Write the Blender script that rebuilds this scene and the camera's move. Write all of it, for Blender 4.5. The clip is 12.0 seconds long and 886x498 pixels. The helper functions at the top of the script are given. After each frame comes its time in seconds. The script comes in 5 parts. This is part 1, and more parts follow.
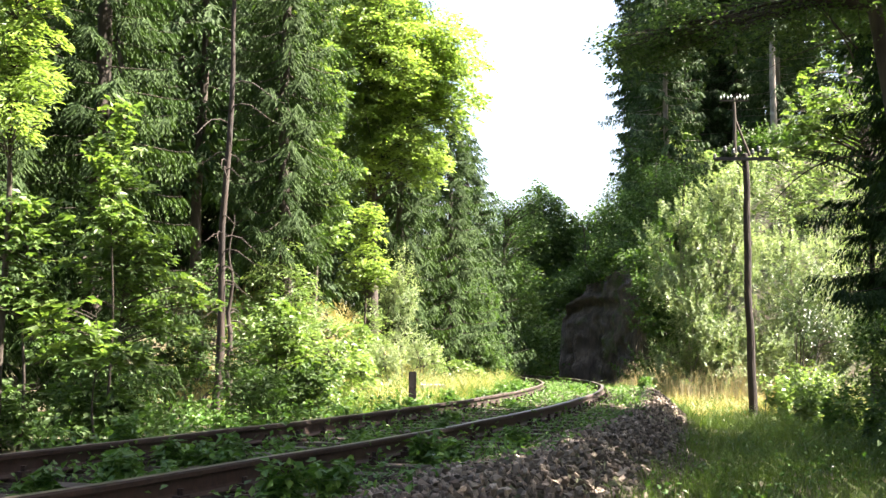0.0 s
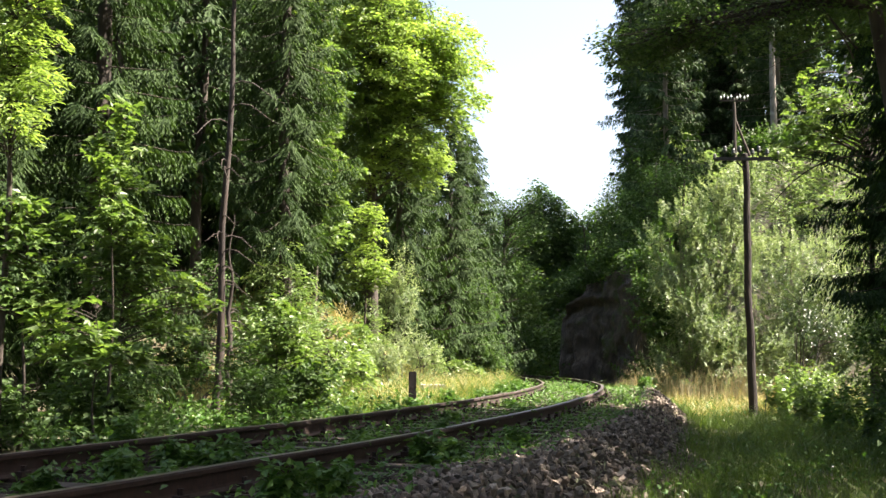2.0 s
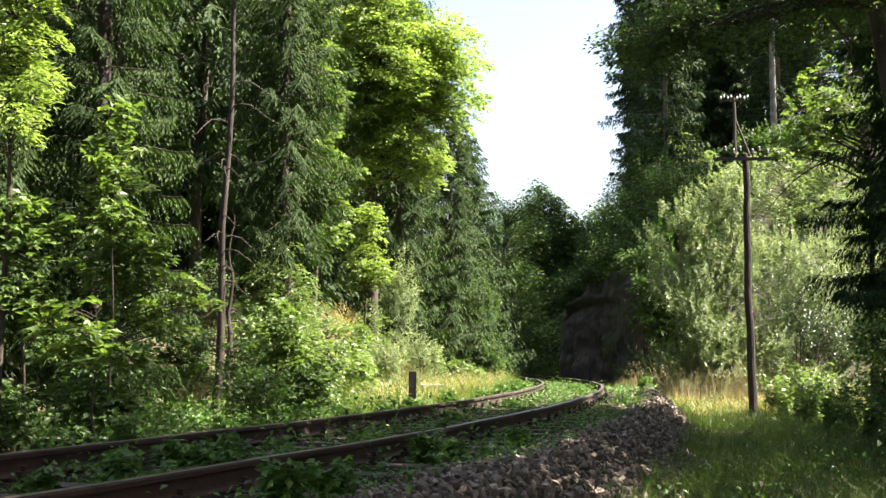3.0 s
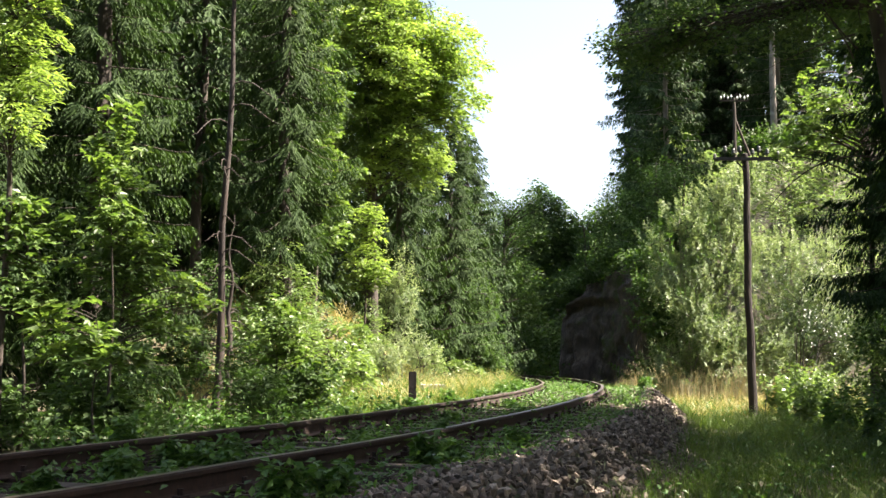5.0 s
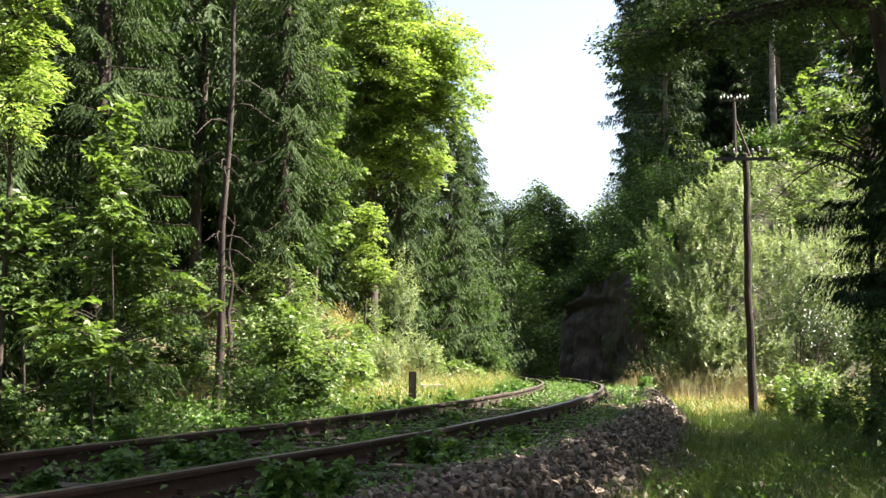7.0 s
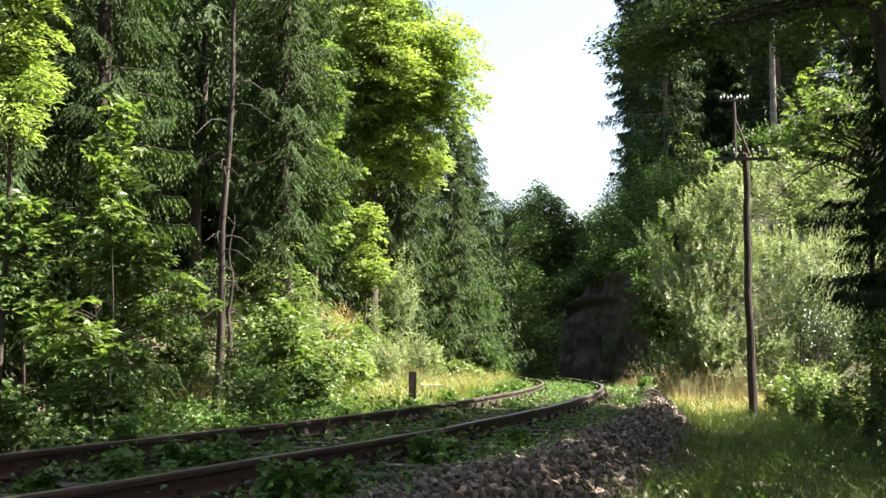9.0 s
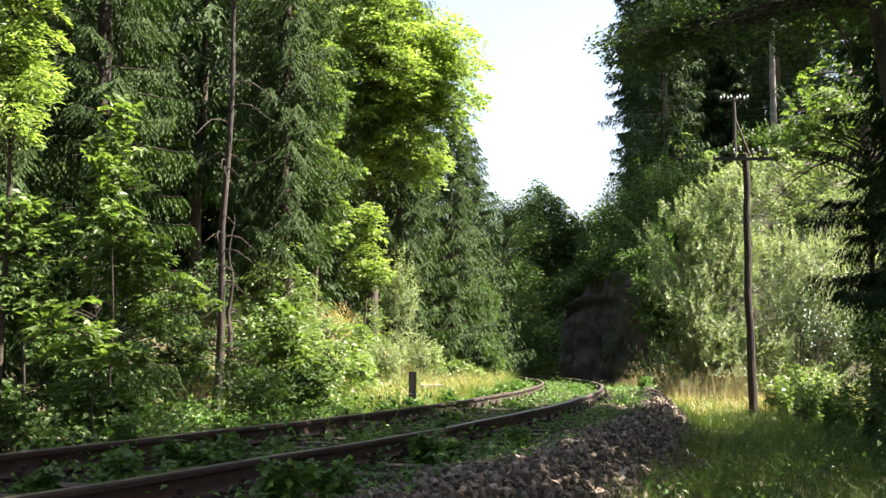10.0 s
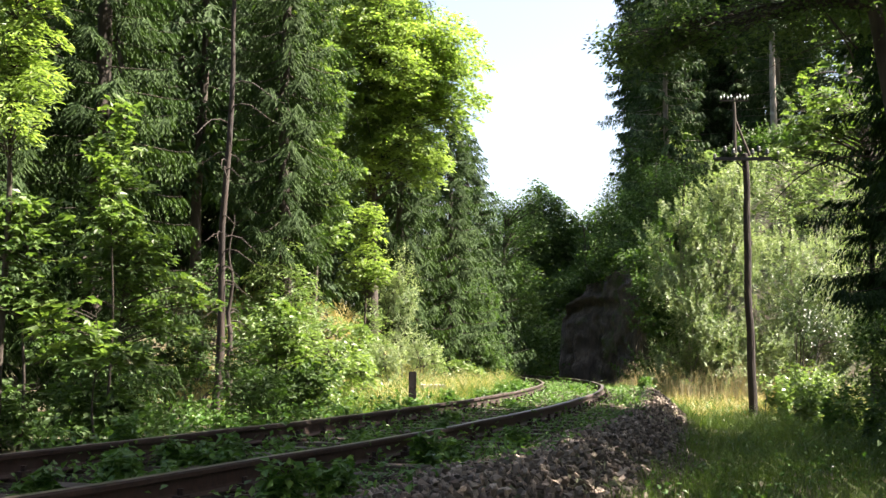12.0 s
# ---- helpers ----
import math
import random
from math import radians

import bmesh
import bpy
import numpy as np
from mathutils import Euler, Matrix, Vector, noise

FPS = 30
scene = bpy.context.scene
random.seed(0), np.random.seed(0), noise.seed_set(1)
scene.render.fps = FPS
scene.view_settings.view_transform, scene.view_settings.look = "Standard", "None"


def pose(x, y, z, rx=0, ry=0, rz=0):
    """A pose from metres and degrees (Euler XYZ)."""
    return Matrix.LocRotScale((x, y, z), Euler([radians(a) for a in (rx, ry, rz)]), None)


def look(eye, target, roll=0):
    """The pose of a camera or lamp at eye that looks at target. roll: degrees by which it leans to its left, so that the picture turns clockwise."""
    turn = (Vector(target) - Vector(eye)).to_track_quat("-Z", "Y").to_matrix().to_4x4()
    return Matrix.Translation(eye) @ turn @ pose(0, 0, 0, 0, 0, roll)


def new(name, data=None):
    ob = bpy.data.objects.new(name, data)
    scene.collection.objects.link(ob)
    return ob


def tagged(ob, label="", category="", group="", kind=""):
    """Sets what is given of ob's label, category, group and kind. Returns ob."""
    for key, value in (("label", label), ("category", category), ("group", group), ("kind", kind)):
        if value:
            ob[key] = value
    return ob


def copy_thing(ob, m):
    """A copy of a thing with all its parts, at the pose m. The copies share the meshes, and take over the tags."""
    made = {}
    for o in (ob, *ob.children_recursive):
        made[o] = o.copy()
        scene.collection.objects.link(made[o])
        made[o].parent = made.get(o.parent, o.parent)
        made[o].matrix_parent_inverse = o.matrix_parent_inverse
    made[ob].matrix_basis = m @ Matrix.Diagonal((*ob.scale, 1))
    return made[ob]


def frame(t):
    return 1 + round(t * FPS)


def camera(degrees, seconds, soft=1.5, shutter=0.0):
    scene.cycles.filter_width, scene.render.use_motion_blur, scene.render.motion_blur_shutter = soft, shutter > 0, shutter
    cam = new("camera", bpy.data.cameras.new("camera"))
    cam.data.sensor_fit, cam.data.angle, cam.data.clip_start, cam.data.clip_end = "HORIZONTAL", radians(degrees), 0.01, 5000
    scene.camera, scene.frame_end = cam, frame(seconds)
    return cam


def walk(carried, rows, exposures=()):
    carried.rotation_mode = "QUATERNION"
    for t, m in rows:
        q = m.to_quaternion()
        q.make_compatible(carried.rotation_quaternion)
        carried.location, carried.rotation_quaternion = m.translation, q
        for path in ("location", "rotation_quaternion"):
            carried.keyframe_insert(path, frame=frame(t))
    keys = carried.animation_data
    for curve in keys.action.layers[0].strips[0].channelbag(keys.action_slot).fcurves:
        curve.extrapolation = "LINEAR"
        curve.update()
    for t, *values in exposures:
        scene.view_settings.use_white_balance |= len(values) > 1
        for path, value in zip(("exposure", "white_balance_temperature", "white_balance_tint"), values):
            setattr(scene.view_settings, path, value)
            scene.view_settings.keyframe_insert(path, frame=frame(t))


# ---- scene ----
cam = camera(42, 12.0, soft=1.5)
EYE = Vector((0, 0, 0.5637))
PITCH = 5.60
STAND = Matrix.Translation(EYE) @ pose(0, 0, 0, 90 + PITCH, 0, 0) @ pose(0, 0, 0, 0, 0, 0.22)
walk(cam, [(0.0, STAND), (12.0, STAND)],
     exposures=[(t, 2.72 + e, 7000, 15) for t, e in ((0.0, 0.62), (0.3, 0.42), (0.6, 0.18), (1.0, 0.04), (1.5, 0.0), (12.0, 0.0))])

# ---- light ----
SUN_AZ, SUN_EL = radians(88), radians(51)
world = bpy.data.worlds.new("sky")
scene.world = world
world.use_nodes = True
wn = world.node_tree
sky = wn.nodes.new("ShaderNodeTexSky")
sky.sky_type = "NISHITA"
sky.sun_disc = False
sky.sun_elevation, sky.sun_rotation = SUN_EL, SUN_AZ
sky.dust_density = 3.5
wn.links.new(sky.outputs[0], wn.nodes["Background"].inputs[0])
wn.nodes["Background"].inputs[1].default_value = 0.065
to_sun = Vector((math.sin(SUN_AZ) * math.cos(SUN_EL), math.cos(SUN_AZ) * math.cos(SUN_EL), math.sin(SUN_EL)))
sun = new("sun", bpy.data.lights.new("sun", "SUN"))
sun.data.energy, sun.data.angle, sun.data.color = 5.0, radians(0.53), (1.0, 0.95, 0.86)
sun.matrix_world = look(to_sun * 60, (0, 0, 0))


# ---- materials ----
def material(name):
    m = bpy.data.materials.new(name)
    m.use_nodes = True
    nt = m.node_tree
    return m, nt, nt.nodes["Principled BSDF"]


def ramp_node(nt, source, stops):
    r = nt.nodes.new("ShaderNodeValToRGB")
    while len(r.color_ramp.elements) < len(stops):
        r.color_ramp.elements.new(0.5)
    for el, (at, col) in zip(r.color_ramp.elements, stops):
        el.position, el.color = at, (*col, 1)
    nt.links.new(source, r.inputs[0])
    return r.outputs[0]


def noise_node(nt, scale, detail=5, rough=0.6, stretch=None):
    tc = nt.nodes.new("ShaderNodeTexCoord")
    n = nt.nodes.new("ShaderNodeTexNoise")
    n.inputs["Scale"].default_value, n.inputs["Detail"].default_value, n.inputs["Roughness"].default_value = scale, detail, rough
    if stretch:
        mp = nt.nodes.new("ShaderNodeMapping")
        mp.inputs["Scale"].default_value = stretch
        nt.links.new(tc.outputs["Object"], mp.inputs[0])
        nt.links.new(mp.outputs[0], n.inputs["Vector"])
    else:
        nt.links.new(tc.outputs["Object"], n.inputs["Vector"])
    return n.outputs["Fac"]


def bump_node(nt, bsdf, height, strength, distance):
    b = nt.nodes.new("ShaderNodeBump")
    b.inputs["Strength"].default_value, b.inputs["Distance"].default_value = strength, distance
    nt.links.new(height, b.inputs["Height"])
    nt.links.new(b.outputs[0], bsdf.inputs["Normal"])


def mixed(nt, a, b, fac, mode="MIX"):
    m = nt.nodes.new("ShaderNodeMix")
    m.data_type, m.blend_type = "RGBA", mode
    for sock, val in ((m.inputs[6], a), (m.inputs[7], b), (m.inputs[0], fac)):
        if hasattr(val, "is_linked"):
            nt.links.new(val, sock)
        elif isinstance(val, tuple):
            sock.default_value = (*val, 1)
        else:
            sock.default_value = val
    return m.outputs[2]


def leaf_material(name, dark, light, through_tint, fac=0.4, rough=0.42, scale=0.7, gloss=0.4):
    """Leaves: a glossy skin over a body that lets light through; tint varies leaf by leaf and branch by branch."""
    m, nt, bsdf = material(name)
    geo = nt.nodes.new("ShaderNodeNewGeometry")
    mid = tuple((a + b) / 2 for a, b in zip(dark, light))
    col = ramp_node(nt, geo.outputs["Random Per Island"], [(0.0, dark), (0.55, mid), (1.0, light)])
    patch = ramp_node(nt, noise_node(nt, scale, 3), [(0.3, (0.72, 0.78, 0.8)), (0.7, (1.2, 1.15, 1.0))])
    col = mixed(nt, col, patch, 1.0, "MULTIPLY")
    nt.links.new(col, bsdf.inputs["Base Color"])
    bsdf.inputs["Roughness"].default_value = rough
    bsdf.inputs["Specular IOR Level"].default_value = gloss
    tr = nt.nodes.new("ShaderNodeBsdfTranslucent")
    nt.links.new(mixed(nt, col, through_tint, 1.0, "MULTIPLY"), tr.inputs[0])
    mx = nt.nodes.new("ShaderNodeMixShader")
    mx.inputs[0].default_value = fac
    nt.links.new(bsdf.outputs[0], mx.inputs[1])
    nt.links.new(tr.outputs[0], mx.inputs[2])
    nt.links.new(mx.outputs[0], nt.nodes["Material Output"].inputs[0])
    return m


def bark_material(name, a, b, scale=9, lichen=None):
    m, nt, bsdf = material(name)
    n = noise_node(nt, scale, 8, 0.7, (1, 1, 0.22))
    col = ramp_node(nt, n, [(0.32, a), (0.62, b)])
    if lichen:
        patch = ramp_node(nt, noise_node(nt, 2.3, 4), [(0.55, (0, 0, 0)), (0.7, (1, 1, 1))])
        col = mixed(nt, col, lichen, patch)
    nt.links.new(col, bsdf.inputs["Base Color"])
    bsdf.inputs["Roughness"].default_value = 0.9
    bump_node(nt, bsdf, n, 0.8, 0.03)
    return m


def plain_material(name, a, b, scale, rough=0.8, metal=0.0, bump=0.3, dist=0.01, stretch=None):
    m, nt, bsdf = material(name)
    n = noise_node(nt, scale, 7, 0.65, stretch)
    n2 = noise_node(nt, scale * 0.17, 3)
    col = ramp_node(nt, n, [(0.3, a), (0.7, b)])
    col = mixed(nt, col, ramp_node(nt, n2, [(0.3, (0.7, 0.7, 0.7)), (0.7, (1.15, 1.12, 1.1))]), 1.0, "MULTIPLY")
    nt.links.new(col, bsdf.inputs["Base Color"])
    bsdf.inputs["Roughness"].default_value, bsdf.inputs["Metallic"].default_value = rough, metal
    bump_node(nt, bsdf, n, bump, dist)
    return m


MAPLE = leaf_material("maple_leaf", (0.055, 0.105, 0.026), (0.14, 0.205, 0.06), (1.5, 1.6, 0.8), 0.42, 0.44, gloss=0.4)
BEECH = leaf_material("beech_leaf", (0.12, 0.185, 0.045), (0.215, 0.305, 0.085), (1.5, 1.55, 0.85), 0.5, 0.45)
WILLOW = leaf_material("willow_leaf", (0.12, 0.165, 0.085), (0.25, 0.30, 0.175), (1.35, 1.45, 0.85), 0.40, 0.46, gloss=0.35)
BIRCH = leaf_material("birch_leaf", (0.105, 0.16, 0.06), (0.215, 0.28, 0.12), (1.4, 1.5, 0.85), 0.42, 0.46, gloss=0.35)
SHRUB = leaf_material("shrub_leaf", (0.075, 0.125, 0.038), (0.165, 0.235, 0.08), (1.45, 1.55, 0.8), 0.42, 0.42, gloss=0.5)
NEEDLE = leaf_material("spruce_needle", (0.016, 0.036, 0.010), (0.047, 0.086, 0.024), (1.3, 1.4, 0.7), 0.25, 0.75, gloss=0.2)
NEEDLE_FAR = leaf_material("far_spruce_needle", (0.014, 0.034, 0.010), (0.042, 0.078, 0.024), (1.2, 1.3, 0.6), 0.12, 0.75, gloss=0.2)
GLOSSY = leaf_material("glossy_dark_leaf", (0.03, 0.055, 0.022), (0.075, 0.11, 0.05), (1.3, 1.4, 0.8), 0.25, 0.4, gloss=0.5)
# shade is put into this darker leaf colour, for plants in shaded spots
SHADE_LEAF = leaf_material("shade_darkened_leaf", (0.03, 0.065, 0.014), (0.08, 0.14, 0.04), (1.3, 1.5, 0.7), 0.35, 0.6)
OAK = leaf_material("oak_leaf", (0.04, 0.075, 0.022), (0.10, 0.15, 0.05), (1.4, 1.55, 0.85), 0.5, 0.5)
WEED = leaf_material("weed_leaf", (0.04, 0.10, 0.02), (0.11, 0.20, 0.045), (1.3, 1.5, 0.7), 0.35, 0.45)
GRASS = leaf_material("green_grass", (0.05, 0.092, 0.02), (0.135, 0.195, 0.045), (1.3, 1.4, 0.7), 0.35, 0.55, gloss=0.25)
DRY = leaf_material("dry_grass", (0.24, 0.22, 0.09), (0.48, 0.43, 0.20), (1.2, 1.1, 0.7), 0.35, 0.6)
STRAW = leaf_material("straw", (0.28, 0.24, 0.13), (0.46, 0.40, 0.24), (1.1, 1.0, 0.8), 0.25, 0.7)
BARK = bark_material("dark_bark", (0.018, 0.014, 0.010), (0.06, 0.047, 0.037))
PINE_BARK = bark_material("pine_bark", (0.008, 0.006, 0.005), (0.034, 0.022, 0.016), 7, (0.045, 0.037, 0.03))
GREY_BARK = bark_material("grey_bark", (0.10, 0.085, 0.075), (0.27, 0.24, 0.21), 6, (0.3, 0.3, 0.26))
POLE_WOOD = bark_material("tarred_pole_wood", (0.007, 0.005, 0.004), (0.021, 0.012, 0.009), 14)
SLEEPER_WOOD = plain_material("old_sleeper_wood", (0.03, 0.022, 0.018), (0.10, 0.08, 0.06), 11, 0.9, 0, 0.8, 0.02, (3, 0.3, 1))
RUST = plain_material("rusty_rail_steel", (0.010, 0.006, 0.005), (0.038, 0.018, 0.011), 24, 0.9, 0.05, 0.35, 0.004)
RAIL_TOP = plain_material("worn_rail_head", (0.08, 0.06, 0.05), (0.20, 0.16, 0.14), 30, 0.42, 0.6, 0.1, 0.002)
IRON = plain_material("black_iron", (0.008, 0.008, 0.008), (0.025, 0.022, 0.02), 20, 0.6, 0.4)
CONCRETE = plain_material("old_concrete", (0.22, 0.20, 0.17), (0.42, 0.39, 0.34), 12, 0.9)


def porcelain_material(name, col, rough=0.12):
    m, nt, bsdf = material(name)
    bsdf.inputs["Base Color"].default_value = (*col, 1)
    bsdf.inputs["Roughness"].default_value = rough
    return m


WHITE_GLAZE = porcelain_material("white_porcelain", (0.82, 0.82, 0.80))
BROWN_GLAZE = porcelain_material("brown_porcelain", (0.022, 0.026, 0.02), 0.4)


def stone_material():
    m, nt, bsdf = material("ballast_stone")
    info = nt.nodes.new("ShaderNodeObjectInfo")
    geo = nt.nodes.new("ShaderNodeNewGeometry")
    add = nt.nodes.new("ShaderNodeMath")
    add.operation = "ADD"
    nt.links.new(info.outputs["Random"], add.inputs[0])
    nt.links.new(geo.outputs["Random Per Island"], add.inputs[1])
    fr = nt.nodes.new("ShaderNodeMath")
    fr.operation = "FRACT"
    nt.links.new(add.outputs[0], fr.inputs[0])
    tone = ramp_node(nt, fr.outputs[0], [(0.0, (0.05, 0.039, 0.03)), (0.45, (0.125, 0.10, 0.078)), (0.8, (0.21, 0.17, 0.135)), (1.0, (0.38, 0.32, 0.265))])
    n = noise_node(nt, 38, 6, 0.7)
    col = mixed(nt, tone, ramp_node(nt, n, [(0.3, (0.65, 0.63, 0.62)), (0.7, (1.15, 1.12, 1.1))]), 1.0, "MULTIPLY")
    nt.links.new(col, bsdf.inputs["Base Color"])
    bsdf.inputs["Roughness"].default_value = 0.85
    bump_node(nt, bsdf, n, 0.5, 0.01)
    return m


def rock_material():
    m, nt, bsdf = material("cut_rock")
    n = noise_node(nt, 2.6, 10, 0.72, (1, 1, 0.35))
    col = ramp_node(nt, n, [(0.3, (0.03, 0.024, 0.02)), (0.52, (0.085, 0.066, 0.052)), (0.72, (0.18, 0.145, 0.115))])
    moss = ramp_node(nt, noise_node(nt, 0.8, 5), [(0.56, (0, 0, 0)), (0.68, (1, 1, 1))])
    col = mixed(nt, col, (0.07, 0.09, 0.03), moss)
    nt.links.new(col, bsdf.inputs["Base Color"])
    bsdf.inputs["Roughness"].default_value = 0.9
    bump_node(nt, bsdf, n, 1.0, 0.35)
    return m


def soil_material():
    m, nt, bsdf = material("forest_soil")
    n = noise_node(nt, 6.0, 8, 0.7)
    col = ramp_node(nt, n, [(0.28, (0.035, 0.028, 0.018)), (0.5, (0.085, 0.068, 0.04)), (0.75, (0.16, 0.125, 0.08))])
    green = ramp_node(nt, noise_node(nt, 0.9, 5), [(0.42, (0, 0, 0)), (0.62, (1, 1, 1))])
    col = mixed(nt, col, (0.055, 0.085, 0.025), green)
    nt.links.new(col, bsdf.inputs["Base Color"])
    bsdf.inputs["Roughness"].default_value = 0.95
    bump_node(nt, bsdf, n, 0.7, 0.05)
    return m


STONE, ROCK, SOIL = stone_material(), rock_material(), soil_material()

# ---- the line of the track ----
STEP = 0.1
SS = np.arange(-12, 70, STEP)
KAP = 0.0142 - 0.0167 * SS / 20 + 0.0123 * (SS / 20) ** 2
KAP = np.where(SS > 24, 0.0125, np.where(SS < -2, 0.015, KAP))
HEAD = 0.4237 - (np.cumsum(KAP) - np.sum(KAP[SS <= -5])) * STEP
CX = np.cumsum(np.sin(HEAD)) * STEP
CY = np.cumsum(np.cos(HEAD)) * STEP
i0 = int(np.argmin(abs(SS + 5)))
CX, CY = CX - CX[i0] - 3.8213, CY - CY[i0] + 2.146
CANT = -0.015


def track_at(s):
    """Centre line x, y and heading at the running length s."""
    return np.interp(s, SS, CX), np.interp(s, SS, CY), np.interp(s, SS, HEAD)


def along(s, d, z=0.0):
    x, y, a = track_at(s)
    return np.array([x + d * np.cos(a), y - d * np.sin(a), z])


def track_frame(x, y):
    """Running length and offset to the right of the track for arrays of ground places."""
    x, y = np.atleast_1d(x).astype(float), np.atleast_1d(y).astype(float)
    s, d = np.empty_like(x), np.empty_like(x)
    for a in range(0, len(x), 4000):
        xs, ys = x[a:a + 4000, None], y[a:a + 4000, None]
        cx, cy = CX[::5], CY[::5]
        k = np.argmin((xs - cx) ** 2 + (ys - cy) ** 2, 1)
        h = HEAD[::5][k]
        s[a:a + 4000] = SS[::5][k]
        d[a:a + 4000] = (x[a:a + 4000] - cx[k]) * np.cos(h) - (y[a:a + 4000] - cy[k]) * np.sin(h)
    return s, d


def smooth(t):
    t = np.clip(t, 0, 1)
    return t * t * (3 - 2 * t)


def wob(x, y):
    return (np.sin(1.3 * x + 0.7 * y) + np.sin(0.6 * x - 1.1 * y + 2) + 0.6 * np.sin(2.9 * x + 1.7 * y + 1) + 0.5 * np.sin(-2.1 * x + 3.3 * y)) / 3


def ground_z(x, y):
    x, y = np.atleast_1d(x).astype(float), np.atleast_1d(y).astype(float)
    s, d = track_frame(x, y)
    z = np.full_like(x, -0.23)
    # right: ballast shoulder, path, hill
    crest = (0.05 + 0.10 * smooth((s - 10) / 9)) * np.exp(-((d - 1.85) / 0.35) ** 2) * (1 - smooth((s - 22) / 4))
    z += crest
    z -= 0.45 * smooth((d - 1.9) / 0.9) * (1 - 0.3 * smooth((s - 27) / 8))
    rise = np.maximum(d - 6.0 + 2.0 * smooth((s - 30) / 8), 0)
    z += np.where(rise < 12, rise * rise / (rise + 1.5) * 1.05, 10.67 + (rise - 12) * 0.35) * smooth((s - 14) / 14) * (1 - 0.45 * smooth((y - 62) / 30))
    # left: ditch and bank
    l = -d
    z -= 0.10 * smooth((l - 1.4) / 0.7)
    bank = smooth((s - 15) / 8)
    up = np.maximum(l - 3.2, 0)
    z += np.where(up < 8, up * up / (up + 1.2) * 0.85, 5.91 + (up - 8) * 0.22) * (0.04 + 0.96 * bank)
    far = np.hypot(x, y)
    z = np.where(far > 110, np.minimum(z, 12) * np.exp(-(far - 110) / 120) + 10 * smooth((far - 150) / 300), z)
    return z + 0.035 * wob(x * 1.5, y * 1.5) * (np.abs(d) > 1.3) + 0.12 * wob(x * .4, y * .4) * smooth((np.abs(d) - 5) / 3)


def gz(x, y):
    return float(ground_z(x, y)[0])


# ---- mesh helpers ----
def link(name, me, mat, parent=None, label=""):
    if mat is not None and not me.materials:
        me.materials.append(mat)
    ob = new(name, me)
    if parent is not None:
        ob.parent = parent
    if label:
        tagged(ob, label)
    return ob


def poly_mesh(name, verts, faces, mat, flat=True):
    """verts n x 3, faces m x 3 or m x 4 as arrays."""
    me = bpy.data.meshes.new(name)
    verts, faces = np.asarray(verts, np.float32), np.asarray(faces, np.int32)
    n, k = faces.shape
    me.vertices.add(len(verts))
    me.vertices.foreach_set("co", verts.ravel())
    me.loops.add(n * k)
    me.loops.foreach_set("vertex_index", faces.ravel())
    me.polygons.add(n)
    me.polygons.foreach_set("loop_start", np.arange(0, n * k, k, dtype=np.int32))
    me.polygons.foreach_set("use_smooth", np.full(n, not flat))
    me.update(calc_edges=True)
    me.materials.append(mat)
    return me


def part(name, bm, mat, parent, label=""):
    me = bpy.data.meshes.new(name)
    bm.to_mesh(me)
    bm.free()
    return link(name, me, mat, parent, label)


def thing(name, x, y, z, label, category, group=""):
    ob = new(name)
    ob.empty_display_size = 0.2
    ob.location = (x, y, z)
    return tagged(ob, label, category, group)


def unit(v):
    return v / np.maximum(np.linalg.norm(v, axis=-1, keepdims=True), 1e-9)


def kites(base, axis, normal, length, width, fold=0.18):
    """One bent four-cornered leaf for each row."""
    axis = unit(axis)
    side = unit(np.cross(axis, normal))
    nrm = np.cross(side, axis)
    length, width = np.asarray(length)[:, None], np.asarray(width)[:, None]
    mid = base + axis * length * 0.42
    v = np.stack([base, mid + side * width / 2 + nrm * width * fold, base + axis * length - nrm * length * 0.06,
                  mid - side * width / 2 + nrm * width * fold], 1)
    return v.reshape(-1, 3)


def quads_of(v):
    return np.arange(len(v)).reshape(-1, 4)


def blades(base, lean, length, width, rng, bend=0.5):
    """Grass blades of two faces each; returns verts and faces."""
    n = len(base)
    lean = unit(lean)
    a = rng.uniform(0, 2 * np.pi, n)
    side = np.stack([np.cos(a), np.sin(a), np.zeros(n)], 1) * np.asarray(width)[:, None] / 2
    up = np.array([0, 0, 1.0])
    L = np.asarray(length)[:, None]
    mid = base + (up + lean * 0.25 * bend) * L * 0.55
    tip = base + (up * 0.92 + lean * 0.75 * bend) * L
    v = np.stack([base - side, base + side, mid - side * 0.8, mid + side * 0.8, tip - side * 0.12, tip + side * 0.12], 1).reshape(-1, 3)
    k = np.arange(n)[:, None] * 6
    f = np.concatenate([k + np.array([0, 1, 3, 2]), k + np.array([2, 3, 5, 4])])
    return v, f


def tube(path, radii, segs=8, rough=0.0, rng=None):
    path = np.asarray(path, float)
    n = len(path)
    t = unit(np.gradient(path, axis=0))
    ref = np.where(abs(t[:, 2:3]) > 0.9, np.array([[1.0, 0, 0]]), np.array([[0, 0, 1.0]]))
    u = unit(np.cross(t, ref))
    w = np.cross(t, u)
    a = np.linspace(0, 2 * np.pi, segs, endpoint=False)
    r = np.asarray(radii, float)[:, None] * (1 + (rng.uniform(-rough, rough, (n, segs)) if rough else 0))
    v = path[:, None] + u[:, None] * (np.cos(a) * r)[..., None] + w[:, None] * (np.sin(a) * r)[..., None]
    i = np.arange(n - 1)[:, None] * segs
    j = np.arange(segs)[None]
    f = np.stack([i + j, i + (j + 1) % segs, i + segs + (j + 1) % segs, i + segs + j], -1).reshape(-1, 4)
    return v.reshape(-1, 3), f


